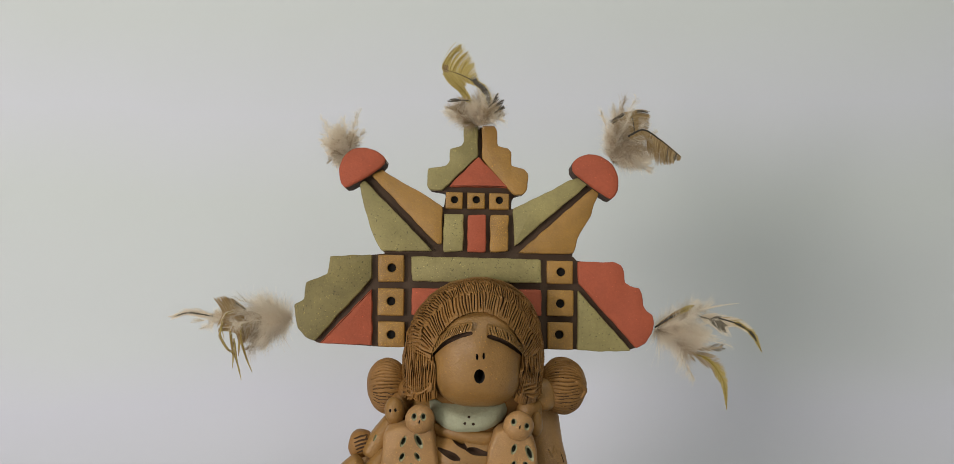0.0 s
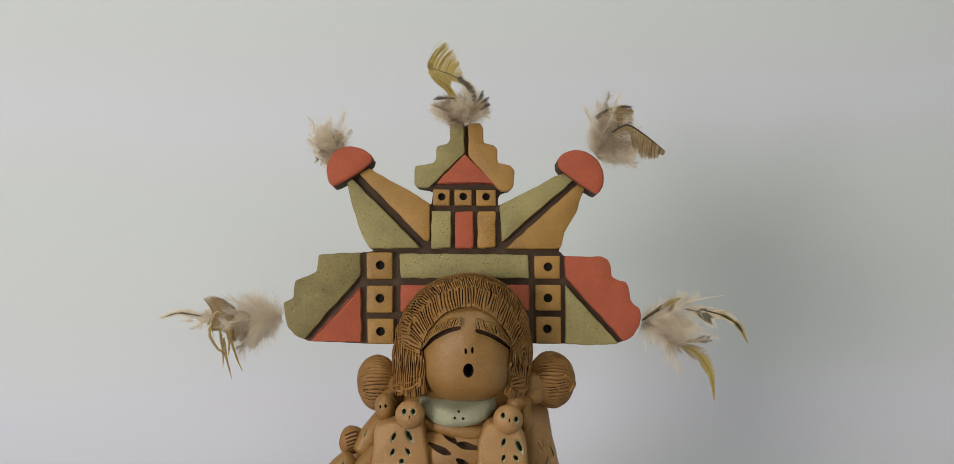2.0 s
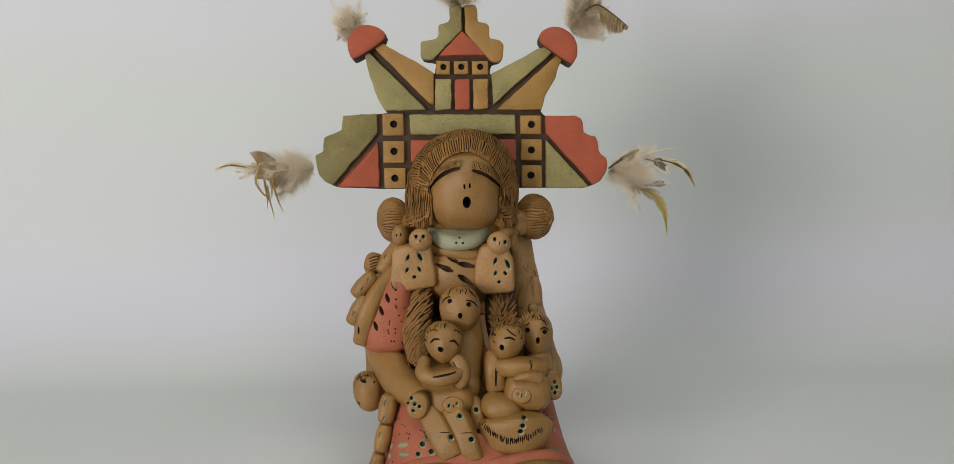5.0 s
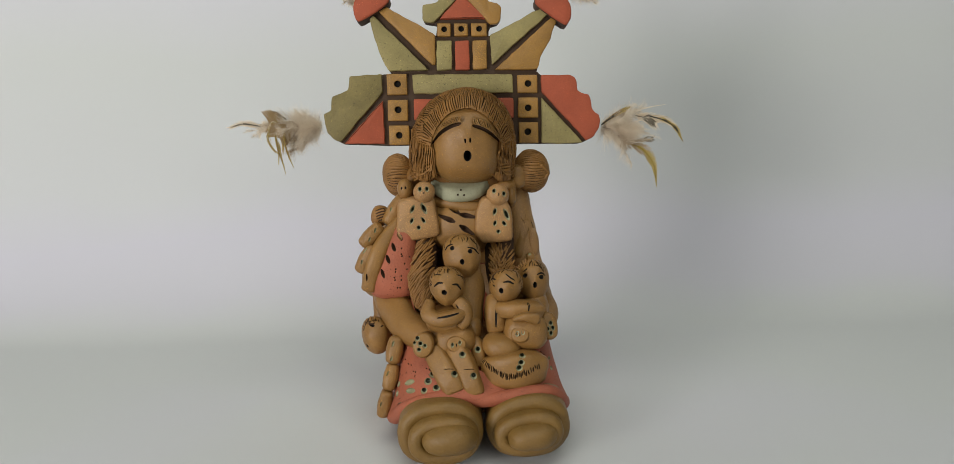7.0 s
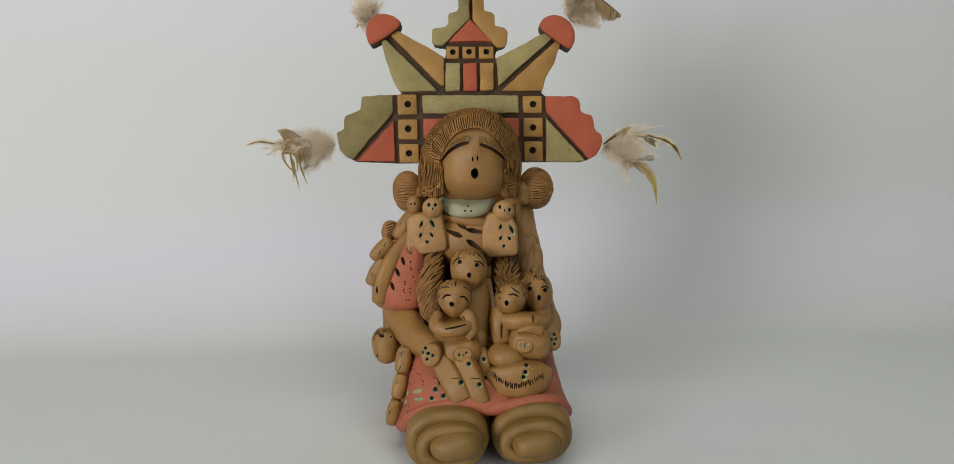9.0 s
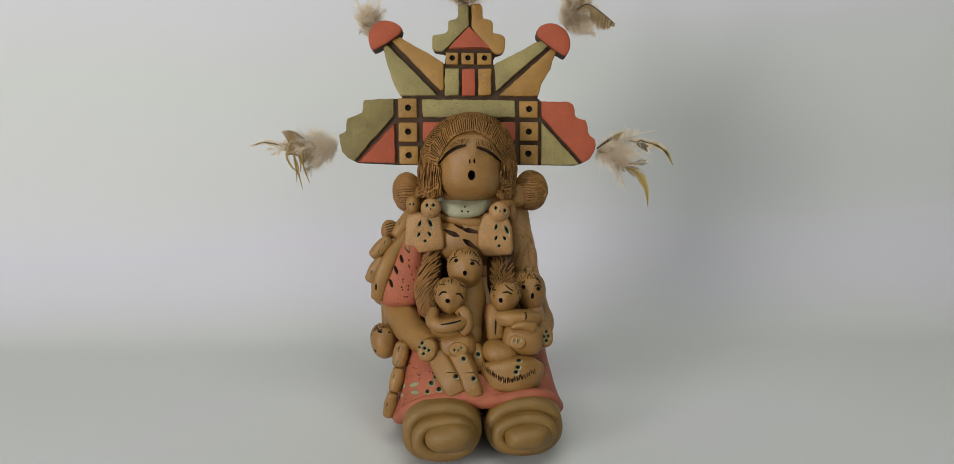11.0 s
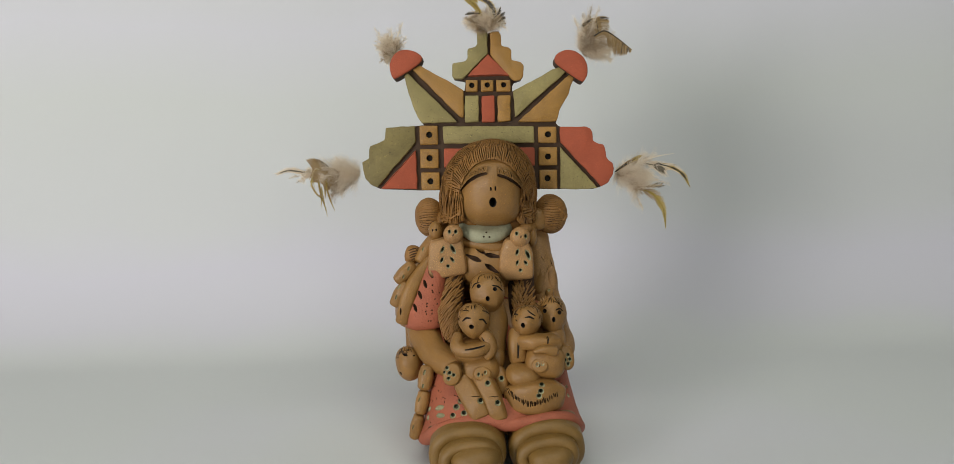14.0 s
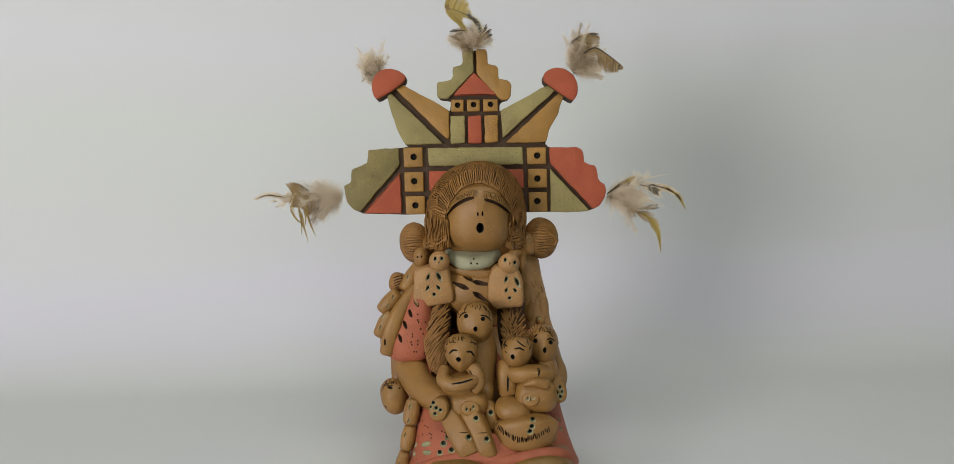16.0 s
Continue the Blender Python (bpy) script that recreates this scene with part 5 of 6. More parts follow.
for v in skirt.verts:
    k = min(range(len(line)), key=lambda q: (line[q] - v.co).length_squared)
    off = v.co - line[k]
    near = min(1.0, max(0.0, (0.017 - off.length) / 0.006))
    full = thick[k] if off.z < 0 else (off.length ** 3 + thick[k] ** 3) ** (1 / 3)
    v.co = v.co.lerp(line[k] + off.normalized() * full, near)
for _ in range(6):
    bmesh.ops.smooth_vert(skirt, verts=skirt.verts, factor=0.5, use_axis_x=True, use_axis_y=True, use_axis_z=True)
skirt = lumpy(skirt, 0.0006)
dots = ((-0.0340, 0.3150, 0.0627), (-0.0329, 0.3150, 0.0627), (-0.0315, 0.3150, 0.0631), (-0.0406, 0.3150, 0.0584), (-0.0395, 0.3150, 0.0595), (-0.0411, 0.3150, 0.0536), (-0.0400, 0.3150, 0.0543), (-0.0379, 0.3150, 0.0531), (-0.0362, 0.3150, 0.0531), (-0.0396, 0.3150, 0.0482), (-0.0348, 0.3150, 0.0507), (-0.0334, 0.3150, 0.0507), (-0.0338, 0.3150, 0.0488), (-0.0320, 0.3150, 0.0597), (-0.0268, 0.3150, 0.0535), (-0.0250, 0.3150, 0.0531), (-0.0240, 0.3150, 0.0527), (-0.0446, 0.3150, 0.0476), (-0.0436, 0.3150, 0.0453), (-0.0422, 0.3150, 0.0457), (-0.0433, 0.3150, 0.0347), (-0.0430, 0.3150, 0.0324), (-0.0512, 0.3150, 0.0277), (-0.0493, 0.3150, 0.0284), (0.0397, 0.3150, 0.0640), (0.0418, 0.3150, 0.0560), (0.0436, 0.3150, 0.0541))
skirt = carve(skirt, ball((-0.0010, 0.3560, 0.0930), (0.0360, 0.034, 0.0290), (0, 0, 0), 2.4, I_CLAY, 28, 0))
skirt = carve(skirt, ball((0.0066, 0.3500, 0.0683), (0.0087, 0.042, 0.0254), (0, 3, 0), 2.4, I_PINK, 28, 0))
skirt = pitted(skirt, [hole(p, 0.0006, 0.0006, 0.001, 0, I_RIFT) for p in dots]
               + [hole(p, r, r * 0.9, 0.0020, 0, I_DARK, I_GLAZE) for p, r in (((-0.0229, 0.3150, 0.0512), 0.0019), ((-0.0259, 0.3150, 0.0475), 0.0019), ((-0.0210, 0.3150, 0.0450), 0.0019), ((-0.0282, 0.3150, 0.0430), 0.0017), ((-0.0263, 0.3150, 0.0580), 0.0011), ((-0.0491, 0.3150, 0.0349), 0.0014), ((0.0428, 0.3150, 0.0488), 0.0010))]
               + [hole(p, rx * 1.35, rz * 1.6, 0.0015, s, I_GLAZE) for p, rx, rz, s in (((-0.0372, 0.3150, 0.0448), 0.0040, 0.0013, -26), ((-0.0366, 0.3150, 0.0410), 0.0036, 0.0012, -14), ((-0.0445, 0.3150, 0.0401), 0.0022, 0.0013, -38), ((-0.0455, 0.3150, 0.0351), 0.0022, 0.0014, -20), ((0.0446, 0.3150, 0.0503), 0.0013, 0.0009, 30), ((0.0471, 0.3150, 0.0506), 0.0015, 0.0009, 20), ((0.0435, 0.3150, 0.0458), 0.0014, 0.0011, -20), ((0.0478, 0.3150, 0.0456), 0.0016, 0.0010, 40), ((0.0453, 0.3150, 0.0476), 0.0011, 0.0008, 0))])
under = []
for f in skirt.faces:
    p = f.calc_center_median()
    k = min(range(len(line)), key=lambda q: (line[q] - p).length_squared)
    if (line[k] - p).length < 0.016 and p.z < line[k].z - 0.8 * thick[k]:
        under.append(f)
bmesh.ops.delete(skirt, geom=under, context="FACES")
put(skirt)
put(tube(HEM, HEM_R, I_PINK, 22, 6, lump=0.0004))


# shoes of stacked, flattened rolls of clay
def roll(c, a, b, front, back, rim, turn, n=2.3):
    """A flattened roll of clay that faces the front, round in section."""
    m = pose(c[0], 0, c[1], 0, turn, 0)
    e = 2.0 / n
    rows = []
    stops = [(back, 0.90), (back - 0.004, 1.0)]
    stops += [(front + rim * (1 - math.sin(q)), 1.0 - (rim / a) * (1 - math.cos(q))) for q in (math.pi / 2 * k / 7 for k in range(15))]
    edge, deep = stops[-1][1], stops[-1][0]
    stops += [(deep, edge * k) for k in (0.65, 0.3, 0.02)]
    for y, k in stops:
        row = []
        for i in range(64):
            t = 2 * math.pi * i / 64
            x, z = math.copysign(abs(math.cos(t)) ** e, math.cos(t)), math.copysign(abs(math.sin(t)) ** e, math.sin(t))
            ky = 1 - (1 - k) * a / b if k >= edge - 1e-6 else k * (1 - (1 - edge) * a / b) / edge
            q = m @ Vector((a * x * k, 0, b * z * max(ky, 0.02)))
            row.append((q.x, y, max(q.z, 0.0002)))
        rows.append(row)
    return lumpy(grid_mesh(rows, I_SHOE), 0.0007)


for heel, middle_, toe in (
        (((-0.0194, 0.2930, 0.0231), 0.0241, 0.0189, -6), ((-0.0172, 0.2845, 0.0222), 0.0197, 0.0139, -5), ((-0.0136, 0.2765, 0.0243), 0.0154, 0.0086, -3)),
        (((0.0311, 0.2980, 0.0231), 0.0240, 0.0184, -8), ((0.0305, 0.2895, 0.0225), 0.0195, 0.0122, -8), ((0.0323, 0.2815, 0.0226), 0.0138, 0.0076, -6))):
    for (c, a, b, turn), back, rim in ((heel, 0.40, 0.0048), (middle_, 0.31, 0.0040)):
        put(roll((c[0], c[2]), a, b, c[1], back, rim, turn))
    c, a, b, turn = toe
    put(ball((c[0], c[1] + 0.0115, c[2]), (a, 0.0125, b), (0, turn, 0), 2.45, I_SHOE, 44, 0.0008))
put(ball((0.002, 0.392, 0.03), (0.045, 0.034, 0.03), (0, 0, 0), 3.0, I_CLAY, 32))

lump = joined(*SHELLS)
for v in lump.verts:
    v.co.z = max(v.co.z, 0.0002)
figurine = new("figurine", mesh_of("figurine", lump, MATS))
tagged(figurine, "seated tan clay storyteller figurine in a rose skirt", "statue")


# ---- feathers ----
def strips(name, pts, wide, face, mi, mats, parent, label=""):
    """A mesh of narrow strips: points (n, k, 3), widths (n, k), the way each strip faces (n, 3), materials (n, k - 1)."""
    n, k, _ = pts.shape
    along = np.gradient(pts, axis=1)
    s = np.cross(along, face[:, None, :])
    s /= np.linalg.norm(s, axis=2, keepdims=True) + 1e-12
    s *= wide[:, :, None] / 2
    verts = np.stack([pts - s, pts + s], 2).reshape(-1, 3)
    first = (np.arange(n)[:, None] * k + np.arange(k - 1)[None, :]).reshape(-1) * 2
    me = bpy.data.meshes.new(name)
    me.from_pydata(verts, [], np.stack([first, first + 1, first + 3, first + 2], 1))
    for m in mats:
        me.materials.append(m)
    me.polygons.foreach_set("material_index", mi.reshape(-1).astype(np.int32))
    me.update()
    ob = new(name, me)
    ob.parent = parent
    if label:
        tagged(ob, label=label)
    return ob


def unit(v):
    return v / (np.linalg.norm(v, axis=-1, keepdims=True) + 1e-12)


def down(parent, root, aim, length, spread, plumes, seed, fan=0.5, mottle=0.3, flat=1.0, barb_count=420):
    """Soft down: small curved plumes whose fine barbs hang together in locks; some plumes are brownish."""
    rng = np.random.default_rng(seed)
    squash = np.array([1.0, flat, 1.0])
    d = unit(unit(np.array(aim, float)) + np.clip(rng.normal(size=(plumes, 3)), -1.5, 1.5) * fan * squash)
    bow = rng.normal(size=(plumes, 3)) * 0.22
    reach = length * rng.uniform(0.45, 1.05, plumes)
    tint = (rng.random(plumes) < mottle).astype(int)
    locks = rng.normal(size=(plumes, 14, 3))
    who = np.repeat(np.arange(plumes), barb_count)
    n = len(who)
    lock = rng.integers(0, 14, n)
    u = np.clip((lock + rng.uniform(-0.6, 1.6, n)) / 14, 0.03, 1.0) ** 0.75
    p = np.array(root) + (d[who] * u[:, None] + bow[who] * (u ** 2)[:, None]) * reach[who, None]
    side = locks[who, lock] + rng.normal(size=(n, 3)) * 0.32
    side = unit(side - d[who] * np.sum(side * d[who], 1, keepdims=True))
    out = unit(side + d[who] * rng.uniform(0.3, 1.3, (n, 1)))
    size = spread * rng.uniform(0.35, 1.0, n) * (0.45 + 0.6 * np.sin(np.pi * np.minimum(1.0, u * 0.85 + 0.12)))
    curl = locks[who, (lock + 5) % 14] * 0.22 + rng.normal(size=(n, 3)) * 0.14
    v = np.array([0, 0.22, 0.46, 0.72, 1.0])
    pts = p[:, None] + (out[:, None] * v[None, :, None] + curl[:, None] * (v ** 2)[None, :, None]) * size[:, None, None]
    wide = np.linspace(0.000115, 0.00004, 5)[None, :] * np.ones((n, 1))
    face = np.array([0, -1, 0.0]) + rng.normal(size=(n, 3)) * 0.4
    barbs_ = strips("down", pts, wide, face, np.repeat(tint[who, None], 4, 1), [DOWN, MOTTLED], parent, "soft greyish white down")
    q = np.array([0, 0.2, 0.4, 0.6, 0.8, 1.0])
    shafts = np.array(root) + (d[:, None] * q[None, :, None] + bow[:, None] * (q ** 2)[None, :, None]) * reach[:, None, None]
    strips("shaft", shafts, np.linspace(0.0003, 0.0001, 6)[None, :] * np.ones((plumes, 1)), np.tile(np.array([0, -1, 0.1]), (plumes, 1)), np.repeat(tint[:, None], 5, 1), [DOWN, MOTTLED], barbs_)


def vane(parent, path, above, below, mats, seed, count=240, lean=0.8, hook=0.3, patches=(), shaft=0.0004, dark_shaft=False, ragged=0.12, barb=0.00026):
    """A flat feather along a shaft. above, below: barb lengths on its two sides; hook bends the tips along the shaft; patches: stretches (of the shaft from, to; of the barb from, to; material)."""
    rng = np.random.default_rng(seed)
    line = np.array([tuple(p) for p in spline(path, 12)])
    last = len(line) - 1
    both = []
    leans = lean if isinstance(lean, tuple) else (lean, lean)
    count = int(count * 1.7)
    for sign, size, slope in ((1, above, leans[0]), (-1, below, leans[1])):
        u = np.sort(rng.random(count))
        i = np.minimum((u * last).astype(int), last - 1)
        p = line[i] + (line[i + 1] - line[i]) * (u * last - i)[:, None]
        d = unit(line[i + 1] - line[i])
        s = unit(np.cross(d, np.array([0, -1.0, 0]))) * -sign
        w = np.interp(u, np.linspace(0, 1, len(size)), size)
        split = np.array([noise.noise(Vector((q * 13.0, seed, sign))) for q in u])
        w = w * (1 + ragged * rng.uniform(-1, 1, count) + 0.25 * split)
        way = unit(s + d * (slope + 0.30 * split + rng.uniform(-0.06, 0.06, count))[:, None])
        v = np.array([0, 0.18, 0.36, 0.54, 0.72, 0.86, 1.0])
        lift = (0.10 * split + rng.uniform(-0.05, 0.05, count))[:, None] * w[:, None] * v[None, :]
        pts = p[:, None] + way[:, None] * (w[:, None] * v[None, :])[:, :, None] + d[:, None] * (w[:, None] * hook * v[None, :] ** 2)[:, :, None]
        pts[:, :, 1] += lift
        mi = np.zeros((count, 6), int)
        for u0, u1, v0, v1, m in patches:
            wob = u + 0.03 * rng.normal(size=count)
            mi[np.ix_((wob >= u0) & (wob <= u1), [k for k in range(6) if v0 <= (v[k] + v[k + 1]) / 2 <= v1])] = m
        both.append((pts, mi))
    pts, mi = np.concatenate([b[0] for b in both]), np.concatenate([b[1] for b in both])
    wide = np.linspace(barb, barb * 0.3, 7)[None, :] * np.ones((len(pts), 1))
    face = np.array([0, -1, 0.0]) + rng.normal(size=(len(pts), 3)) * 0.15
    web = strips("vane", pts, wide, face, mi, mats, parent)
    q = spline(path, 6)
    part("quill", tube(q, [shaft * (1.1 - 0.95 * i / (len(q) - 1)) for i in range(len(q))], 0, 5, 1, lump=0, blunt=False), mats[2 if dark_shaft else 0], web)


def tuft(label):
    return tagged(new("feather_tuft"), label, "feather", "feathers on the headdress")


side_tuft = tuft("pale downy feather with a banded tip and drooping olive barbs")
down(side_tuft, (-0.0927, 0.4020, 0.1909), (-1, 0, 0.06), 0.0248, 0.0109, 34, 51, 0.24, 0.12)
down(side_tuft, (-0.0997, 0.4030, 0.1901), (-1, 0, -0.28), 0.0200, 0.0097, 26, 52, 0.32, 0.5)
down(side_tuft, (-0.1224, 0.4020, 0.1915), (-1, 0, 0.02), 0.0139, 0.0048, 7, 53, 0.14, 0.3)
PLUME = [BROWN, MOTTLED, BLACK]
vane(side_tuft, [(-0.1166, 0.3960, 0.1956), (-0.1206, 0.3950, 0.1955), (-0.1260, 0.3950, 0.1952)], [0.0030, 0.0067, 0.0060], [0.0054, 0.0079, 0.0073], PLUME, 54, 160, 0.25, 0.2, [(0.0, 0.25, 0.0, 1.0, 1)])
vane(side_tuft, [(-0.1070, 0.3960, 0.1932), (-0.1141, 0.3940, 0.1899), (-0.1193, 0.3940, 0.1850)], [0.0036, 0.0067, 0.0048], [0.0042, 0.0085, 0.0073], PLUME, 55, 200, 0.35, 0.3, [(0.0, 0.35, 0.0, 1.0, 1), (0.5, 0.62, 0.0, 1.0, 1)])
vane(side_tuft, [(-0.1145, 0.3950, 0.1970), (-0.1187, 0.3950, 0.1995), (-0.1237, 0.3960, 0.2020)], [0.0024, 0.0036, 0.0009], [0.0018, 0.0024, 0.0009], [MOTTLED, DOWN, DUSKY], 56, 46, 1.6, 0.3, [(0.35, 1.0, 0.2, 1.0, 2)], dark_shaft=True)
vane(side_tuft, [(-0.1322, 0.3990, 0.1927), (-0.1379, 0.3980, 0.1941), (-0.1446, 0.3980, 0.1947), (-0.1519, 0.3980, 0.1925)], [0.0042, 0.0036, 0.0027, 0.0015], [0.0054, 0.0039, 0.0030, 0.0021], [DOWN, MOTTLED, DUSKY], 57, 130, 2.2, 0.2, [(0.3, 0.6, 0.0, 0.3, 2), (0.68, 0.86, 0.0, 0.3, 2)], dark_shaft=True, ragged=0.3)
for k, (path, wide, mats) in enumerate((
        ([(-0.1261, 0.3950, 0.1909), (-0.1268, 0.3930, 0.1852), (-0.1242, 0.3930, 0.1788), (-0.1207, 0.3940, 0.1747), (-0.1184, 0.3940, 0.1679), (-0.1176, 0.3950, 0.1618)], 8, [OLIVE, BROWN, BLACK]),
        ([(-0.1222, 0.3940, 0.1875), (-0.1214, 0.3930, 0.1816), (-0.1207, 0.3930, 0.1749), (-0.1214, 0.3940, 0.1679)], 7, [OLIVE, BROWN, BLACK]),
        ([(-0.1162, 0.3940, 0.1899), (-0.1163, 0.3920, 0.1833), (-0.1144, 0.3930, 0.1737), (-0.1118, 0.3940, 0.1658)], 8, [OLIVE, BROWN, BLACK]),
        ([(-0.1205, 0.3940, 0.1826), (-0.1192, 0.3930, 0.1737), (-0.1182, 0.3940, 0.1655)], 6, [OLIVE, BROWN, BLACK]),
        ([(-0.1156, 0.3940, 0.1875), (-0.1173, 0.3930, 0.1810), (-0.1180, 0.3930, 0.1743)], 7, [BROWN, OLIVE, BLACK]),
        ([(-0.1196, 0.3940, 0.1963), (-0.1236, 0.3930, 0.1949), (-0.1261, 0.3930, 0.1901), (-0.1250, 0.3930, 0.1828)], 6, [OLIVE, DOWN, BLACK]))):
    w = wide * 0.000302
    vane(side_tuft, path, [w * 1.2, w, w * 0.7, w * 0.15], [w * 1.1, w * 0.9, w * 0.6, w * 0.15], mats, 60 + k, 120, 3.2, 0.1, [(0.0, 0.7, 0.6, 1.0, 1)], shaft=0.0004)

cap_tuft = tuft("short fluffy pale grey feather on a rounded cap")
down(cap_tuft, (-0.0653, 0.4110, 0.2743), (-0.42, 0.2, 0.9), 0.0163, 0.0051, 40, 62, 0.62, 0.12, 0.3, 260)
down(cap_tuft, (-0.0662, 0.4110, 0.2730), (-1, 0.2, 0.1), 0.0139, 0.0045, 20, 63, 0.5, 0.12, 0.3, 260)

top_tuft = tuft("pale downy feather with a curled olive and black plume")
down(top_tuft, (0.0009, 0.4060, 0.2878), (0.1, 0, 1), 0.0151, 0.0079, 30, 71, 0.55, 0.3)
down(top_tuft, (-0.0012, 0.4070, 0.2891), (-0.75, 0, 0.62), 0.0151, 0.0054, 16, 72, 0.28, 0.2)
vane(top_tuft, [(0.0066, 0.4020, 0.2968), (0.0039, 0.4010, 0.3042), (-0.0006, 0.4000, 0.3085), (-0.0063, 0.4000, 0.3118), (-0.0117, 0.4000, 0.3138), (-0.0173, 0.4000, 0.3156)], [0.0012, 0.0021, 0.0018, 0.0027, 0.0067, 0.0103], [0.0012, 0.0024, 0.0018, 0.0073, 0.0115, 0.0139], [OLIVE, BROWN, BLACK], 73, 330, (-0.9, 0.15), -0.40, [(0.0, 0.48, 0.0, 0.75, 2), (0.9, 1.0, 0.0, 0.2, 1)], dark_shaft=True)
vane(top_tuft, [(-0.0024, 0.4020, 0.2980), (-0.0066, 0.4010, 0.3045), (-0.0117, 0.4000, 0.3091), (-0.0164, 0.4000, 0.3130)], [0.0036, 0.0042, 0.0027, 0.0006], [0.0018, 0.0027, 0.0024, 0.0006], [OLIVE, BROWN, BLACK], 74, 200, 1.4, 0.2)
for k, path in enumerate(([(0.0048, 0.4000, 0.2960), (0.0084, 0.3990, 0.2995), (0.0102, 0.3990, 0.3031)], [(0.0066, 0.4000, 0.2949), (0.0102, 0.3990, 0.2977), (0.0129, 0.3990, 0.3001)], [(0.0084, 0.4000, 0.2937), (0.0108, 0.3990, 0.2954), (0.0132, 0.3990, 0.2966)], [(-0.0042, 0.4000, 0.2999), (-0.0096, 0.3990, 0.3001), (-0.0143, 0.3990, 0.2995)])):
    vane(top_tuft, path, [0.003, 0.002, 0.0004], [0.003, 0.002, 0.0004], [MOTTLED, BROWN, BLACK], 75 + k, 26, 2.2, 0.2, [(0.3, 1.0, 0.0, 1.0, 2)], shaft=0.0003, dark_shaft=True, ragged=0.4)

ruffled_tuft = tuft("ruffled downy feather with brown dark-edged plumes")
down(ruffled_tuft, (0.0670, 0.4060, 0.2705), (0.26, 0, 1), 0.0260, 0.0067, 24, 81, 0.18, 0.08)
down(ruffled_tuft, (0.0670, 0.4060, 0.2705), (0.9, 0, 0.35), 0.0230, 0.0073, 24, 82, 0.25, 0.25)
down(ruffled_tuft, (0.0689, 0.4050, 0.2711), (1, 0, -0.1), 0.0200, 0.0054, 10, 86, 0.14, 0.1)
vane(ruffled_tuft, [(0.0785, 0.4020, 0.2818), (0.0774, 0.4010, 0.2884), (0.0761, 0.4010, 0.2949)], [0.0042, 0.0067, 0.0085, 0.0109], [0.0036, 0.0067, 0.0079, 0.0085], [MOTTLED, BROWN, BLACK], 83, 210, 0.15, -0.35, [(0.0, 1.0, 0.0, 0.3, 1), (0.72, 0.86, 0.0, 1.0, 1), (0.90, 1.0, 0.3, 1.0, 2)], dark_shaft=True)
vane(ruffled_tuft, [(0.0747, 0.4010, 0.2824), (0.0823, 0.4000, 0.2856), (0.0908, 0.4000, 0.2805), (0.0963, 0.4000, 0.2761), (0.1009, 0.4000, 0.2722)], [0.0004, 0.0004, 0.0004, 0.0003], [0.0042, 0.0091, 0.0097, 0.0060, 0.0009], [BROWN, MOTTLED, BLACK], 85, 420, 0.3, 0.35, [(0.0, 0.2, 0.3, 1.0, 1), (0.3, 0.55, 0.8, 1.0, 1), (0.66, 0.70, 0.0, 0.8, 2), (0.86, 0.9, 0.0, 1.0, 2)], dark_shaft=True, shaft=0.0005)

far_tuft = tuft("pale downy feather with two drooping olive plumes")
down(far_tuft, (0.0891, 0.4020, 0.1853), (1, 0, -0.02), 0.0278, 0.0103, 30, 91, 0.27, 0.10)
down(far_tuft, (0.0971, 0.4020, 0.1822), (1, 0, -0.35), 0.0187, 0.0085, 20, 96, 0.28, 0.12)
vane(far_tuft, [(0.0888, 0.3980, 0.1873), (0.0952, 0.3970, 0.1918), (0.1018, 0.3970, 0.1955), (0.1078, 0.3970, 0.1985)], [0.0015, 0.0036, 0.0033, 0.0006], [0.0012, 0.0027, 0.0027, 0.0006], [BROWN, OLIVE, BLACK], 92, 120, 2.2, 0.2, [(0.0, 0.4, 0.0, 0.6, 2), (0.6, 1.0, 0.0, 1.0, 1)], dark_shaft=True)
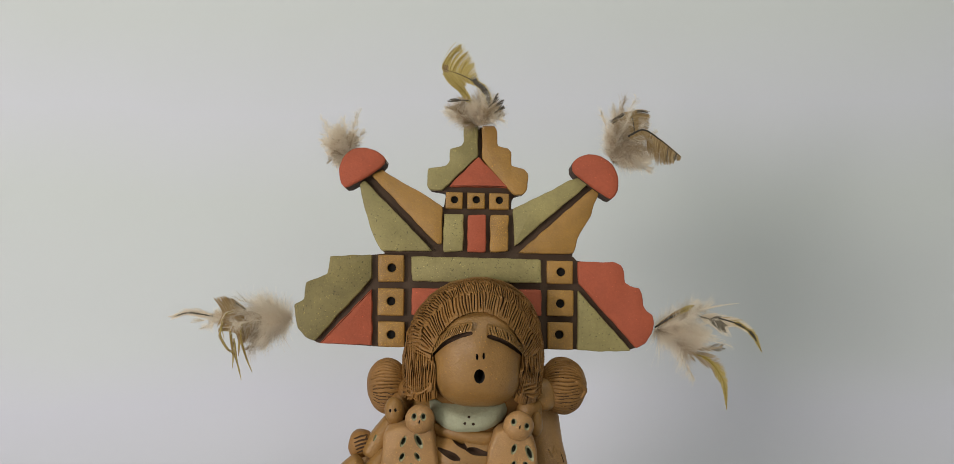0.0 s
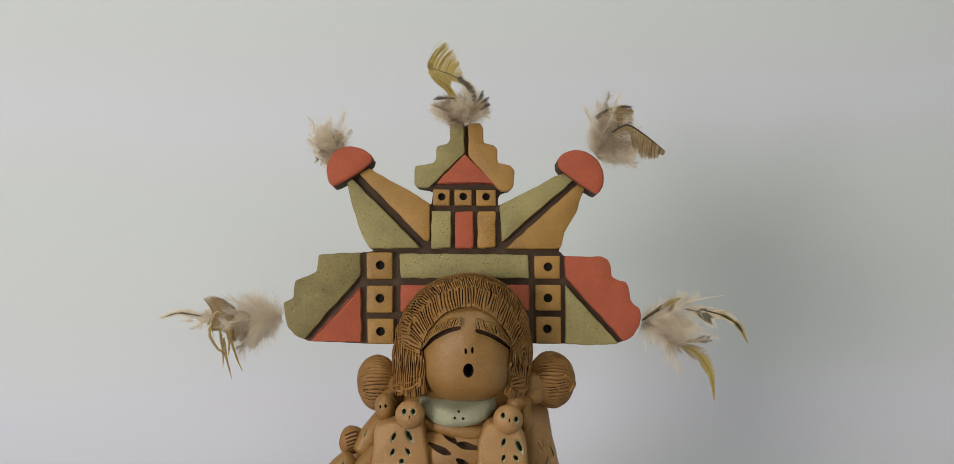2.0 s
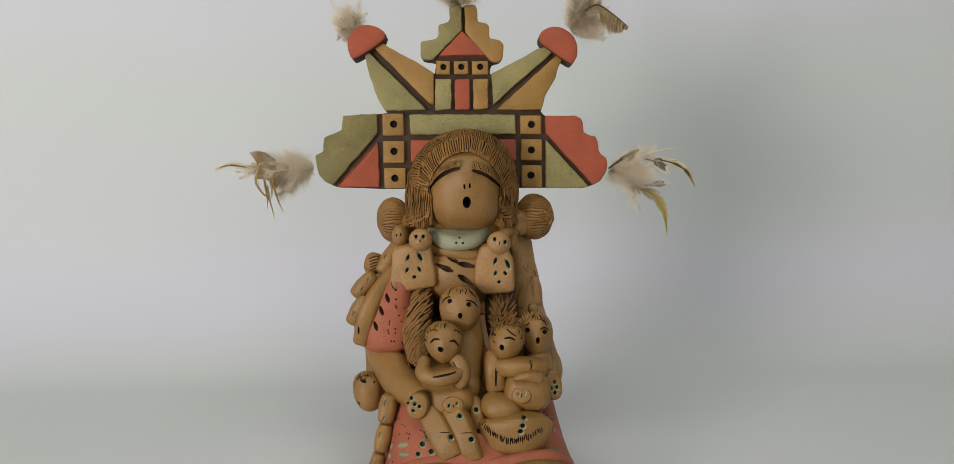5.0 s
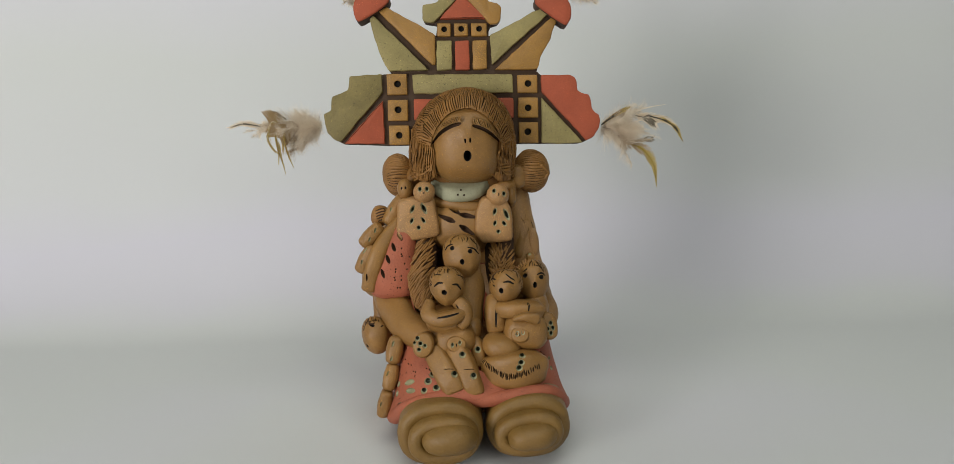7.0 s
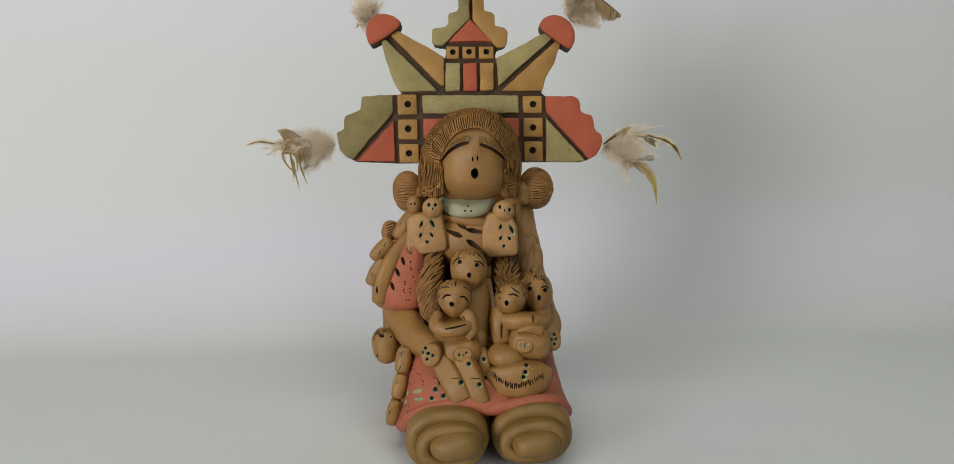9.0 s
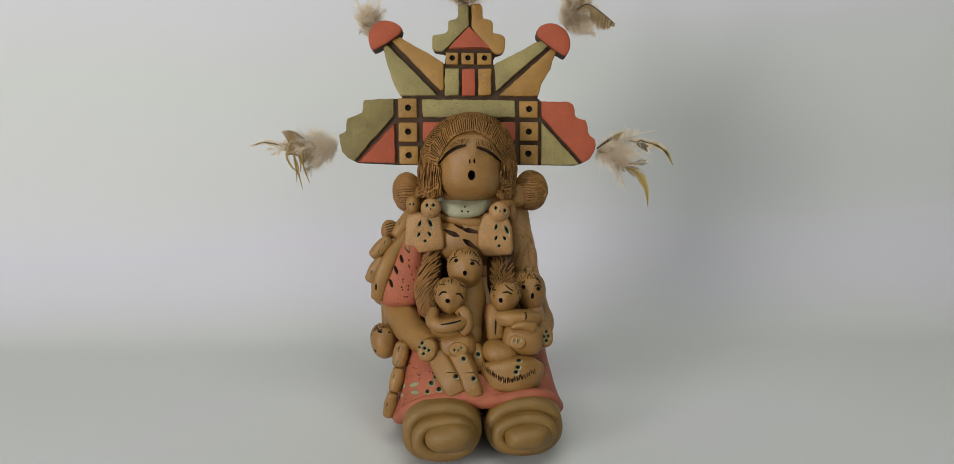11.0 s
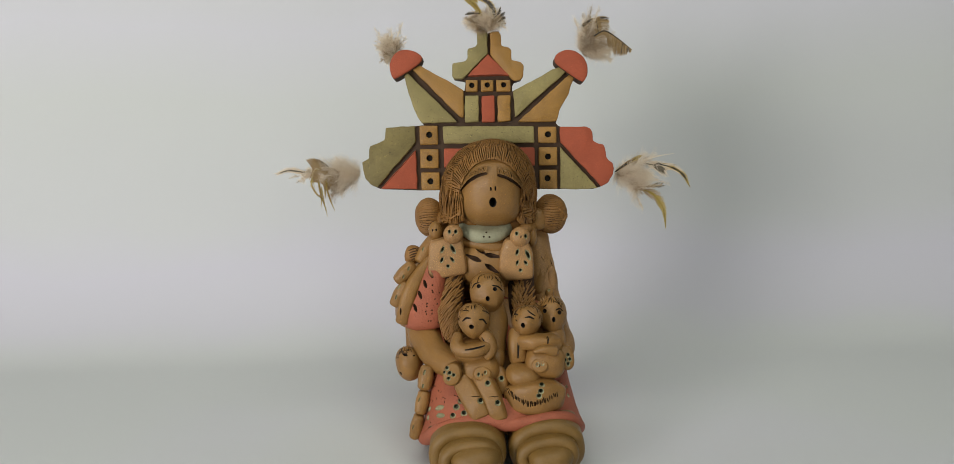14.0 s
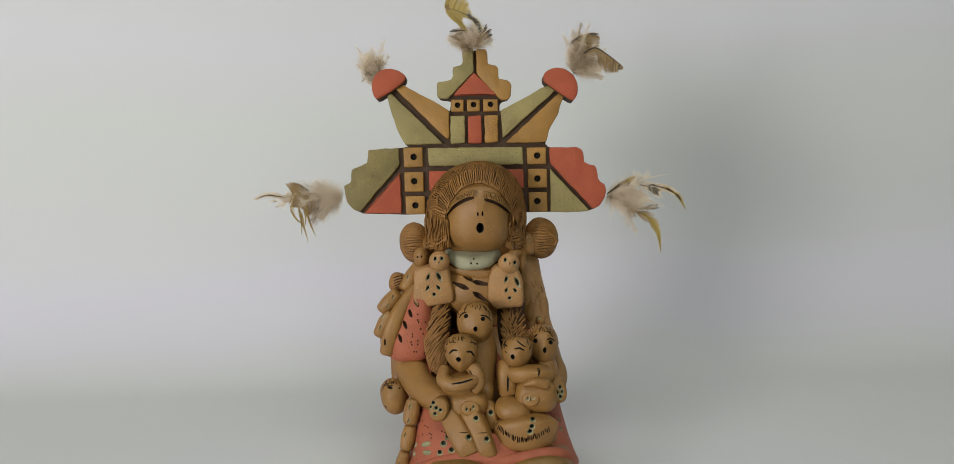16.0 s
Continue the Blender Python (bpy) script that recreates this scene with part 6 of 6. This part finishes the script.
vane(far_tuft, [(0.1115, 0.3990, 0.1927), (0.1179, 0.3980, 0.1910), (0.1253, 0.3980, 0.1873)], [0.0030, 0.0054, 0.0030], [0.0024, 0.0054, 0.0036], [DOWN, MOTTLED, DUSKY], 97, 150, 0.9, 0.3, [(0.35, 0.9, 0.0, 0.7, 2), (0.5, 0.56, 0.0, 1.0, 0)], dark_shaft=True, ragged=0.3)
vane(far_tuft, [(0.1203, 0.3980, 0.1922), (0.1298, 0.3970, 0.1893), (0.1372, 0.3970, 0.1841), (0.1423, 0.3970, 0.1752)], [0.0054, 0.0045, 0.0027, 0.0003], [0.0048, 0.0039, 0.0024, 0.0003], [OLIVE, DOWN, BLACK], 93, 260, 2.0, 0.2, [(0.0, 0.2, 0.0, 1.0, 1), (0.2, 0.5, 0.6, 1.0, 1), (0.28, 0.46, 0.0, 0.4, 2), (0.56, 0.78, 0.0, 0.45, 2)], dark_shaft=True)
vane(far_tuft, [(0.1082, 0.3990, 0.1742), (0.1159, 0.3980, 0.1710), (0.1222, 0.3970, 0.1629), (0.1245, 0.3970, 0.1548), (0.1253, 0.3970, 0.1461)], [0.0036, 0.0054, 0.0030, 0.0015, 0.0003], [0.0073, 0.0060, 0.0030, 0.0015, 0.0003], [OLIVE, MOTTLED, BLACK], 94, 300, 1.6, 0.2, [(0.0, 0.3, 0.4, 1.0, 1), (0.0, 0.12, 0.0, 1.0, 1)], ragged=0.25)
vane(far_tuft, [(0.1112, 0.3990, 0.1760), (0.1170, 0.3980, 0.1768), (0.1224, 0.3980, 0.1775)], [0.0015, 0.0042, 0.0024], [0.0015, 0.0042, 0.0024], [MOTTLED, DOWN, DUSKY], 98, 34, 1.6, 0.1, [(0.4, 1.0, 0.4, 1.0, 2)])
vane(far_tuft, [(0.1089, 0.4010, 0.1948), (0.1202, 0.4000, 0.1977), (0.1311, 0.4000, 0.1993)], [0.002, 0.0015, 0.0005], [0.002, 0.0015, 0.0005], [DOWN, MOTTLED, BLACK], 95, 24, 2.6, 0.1)
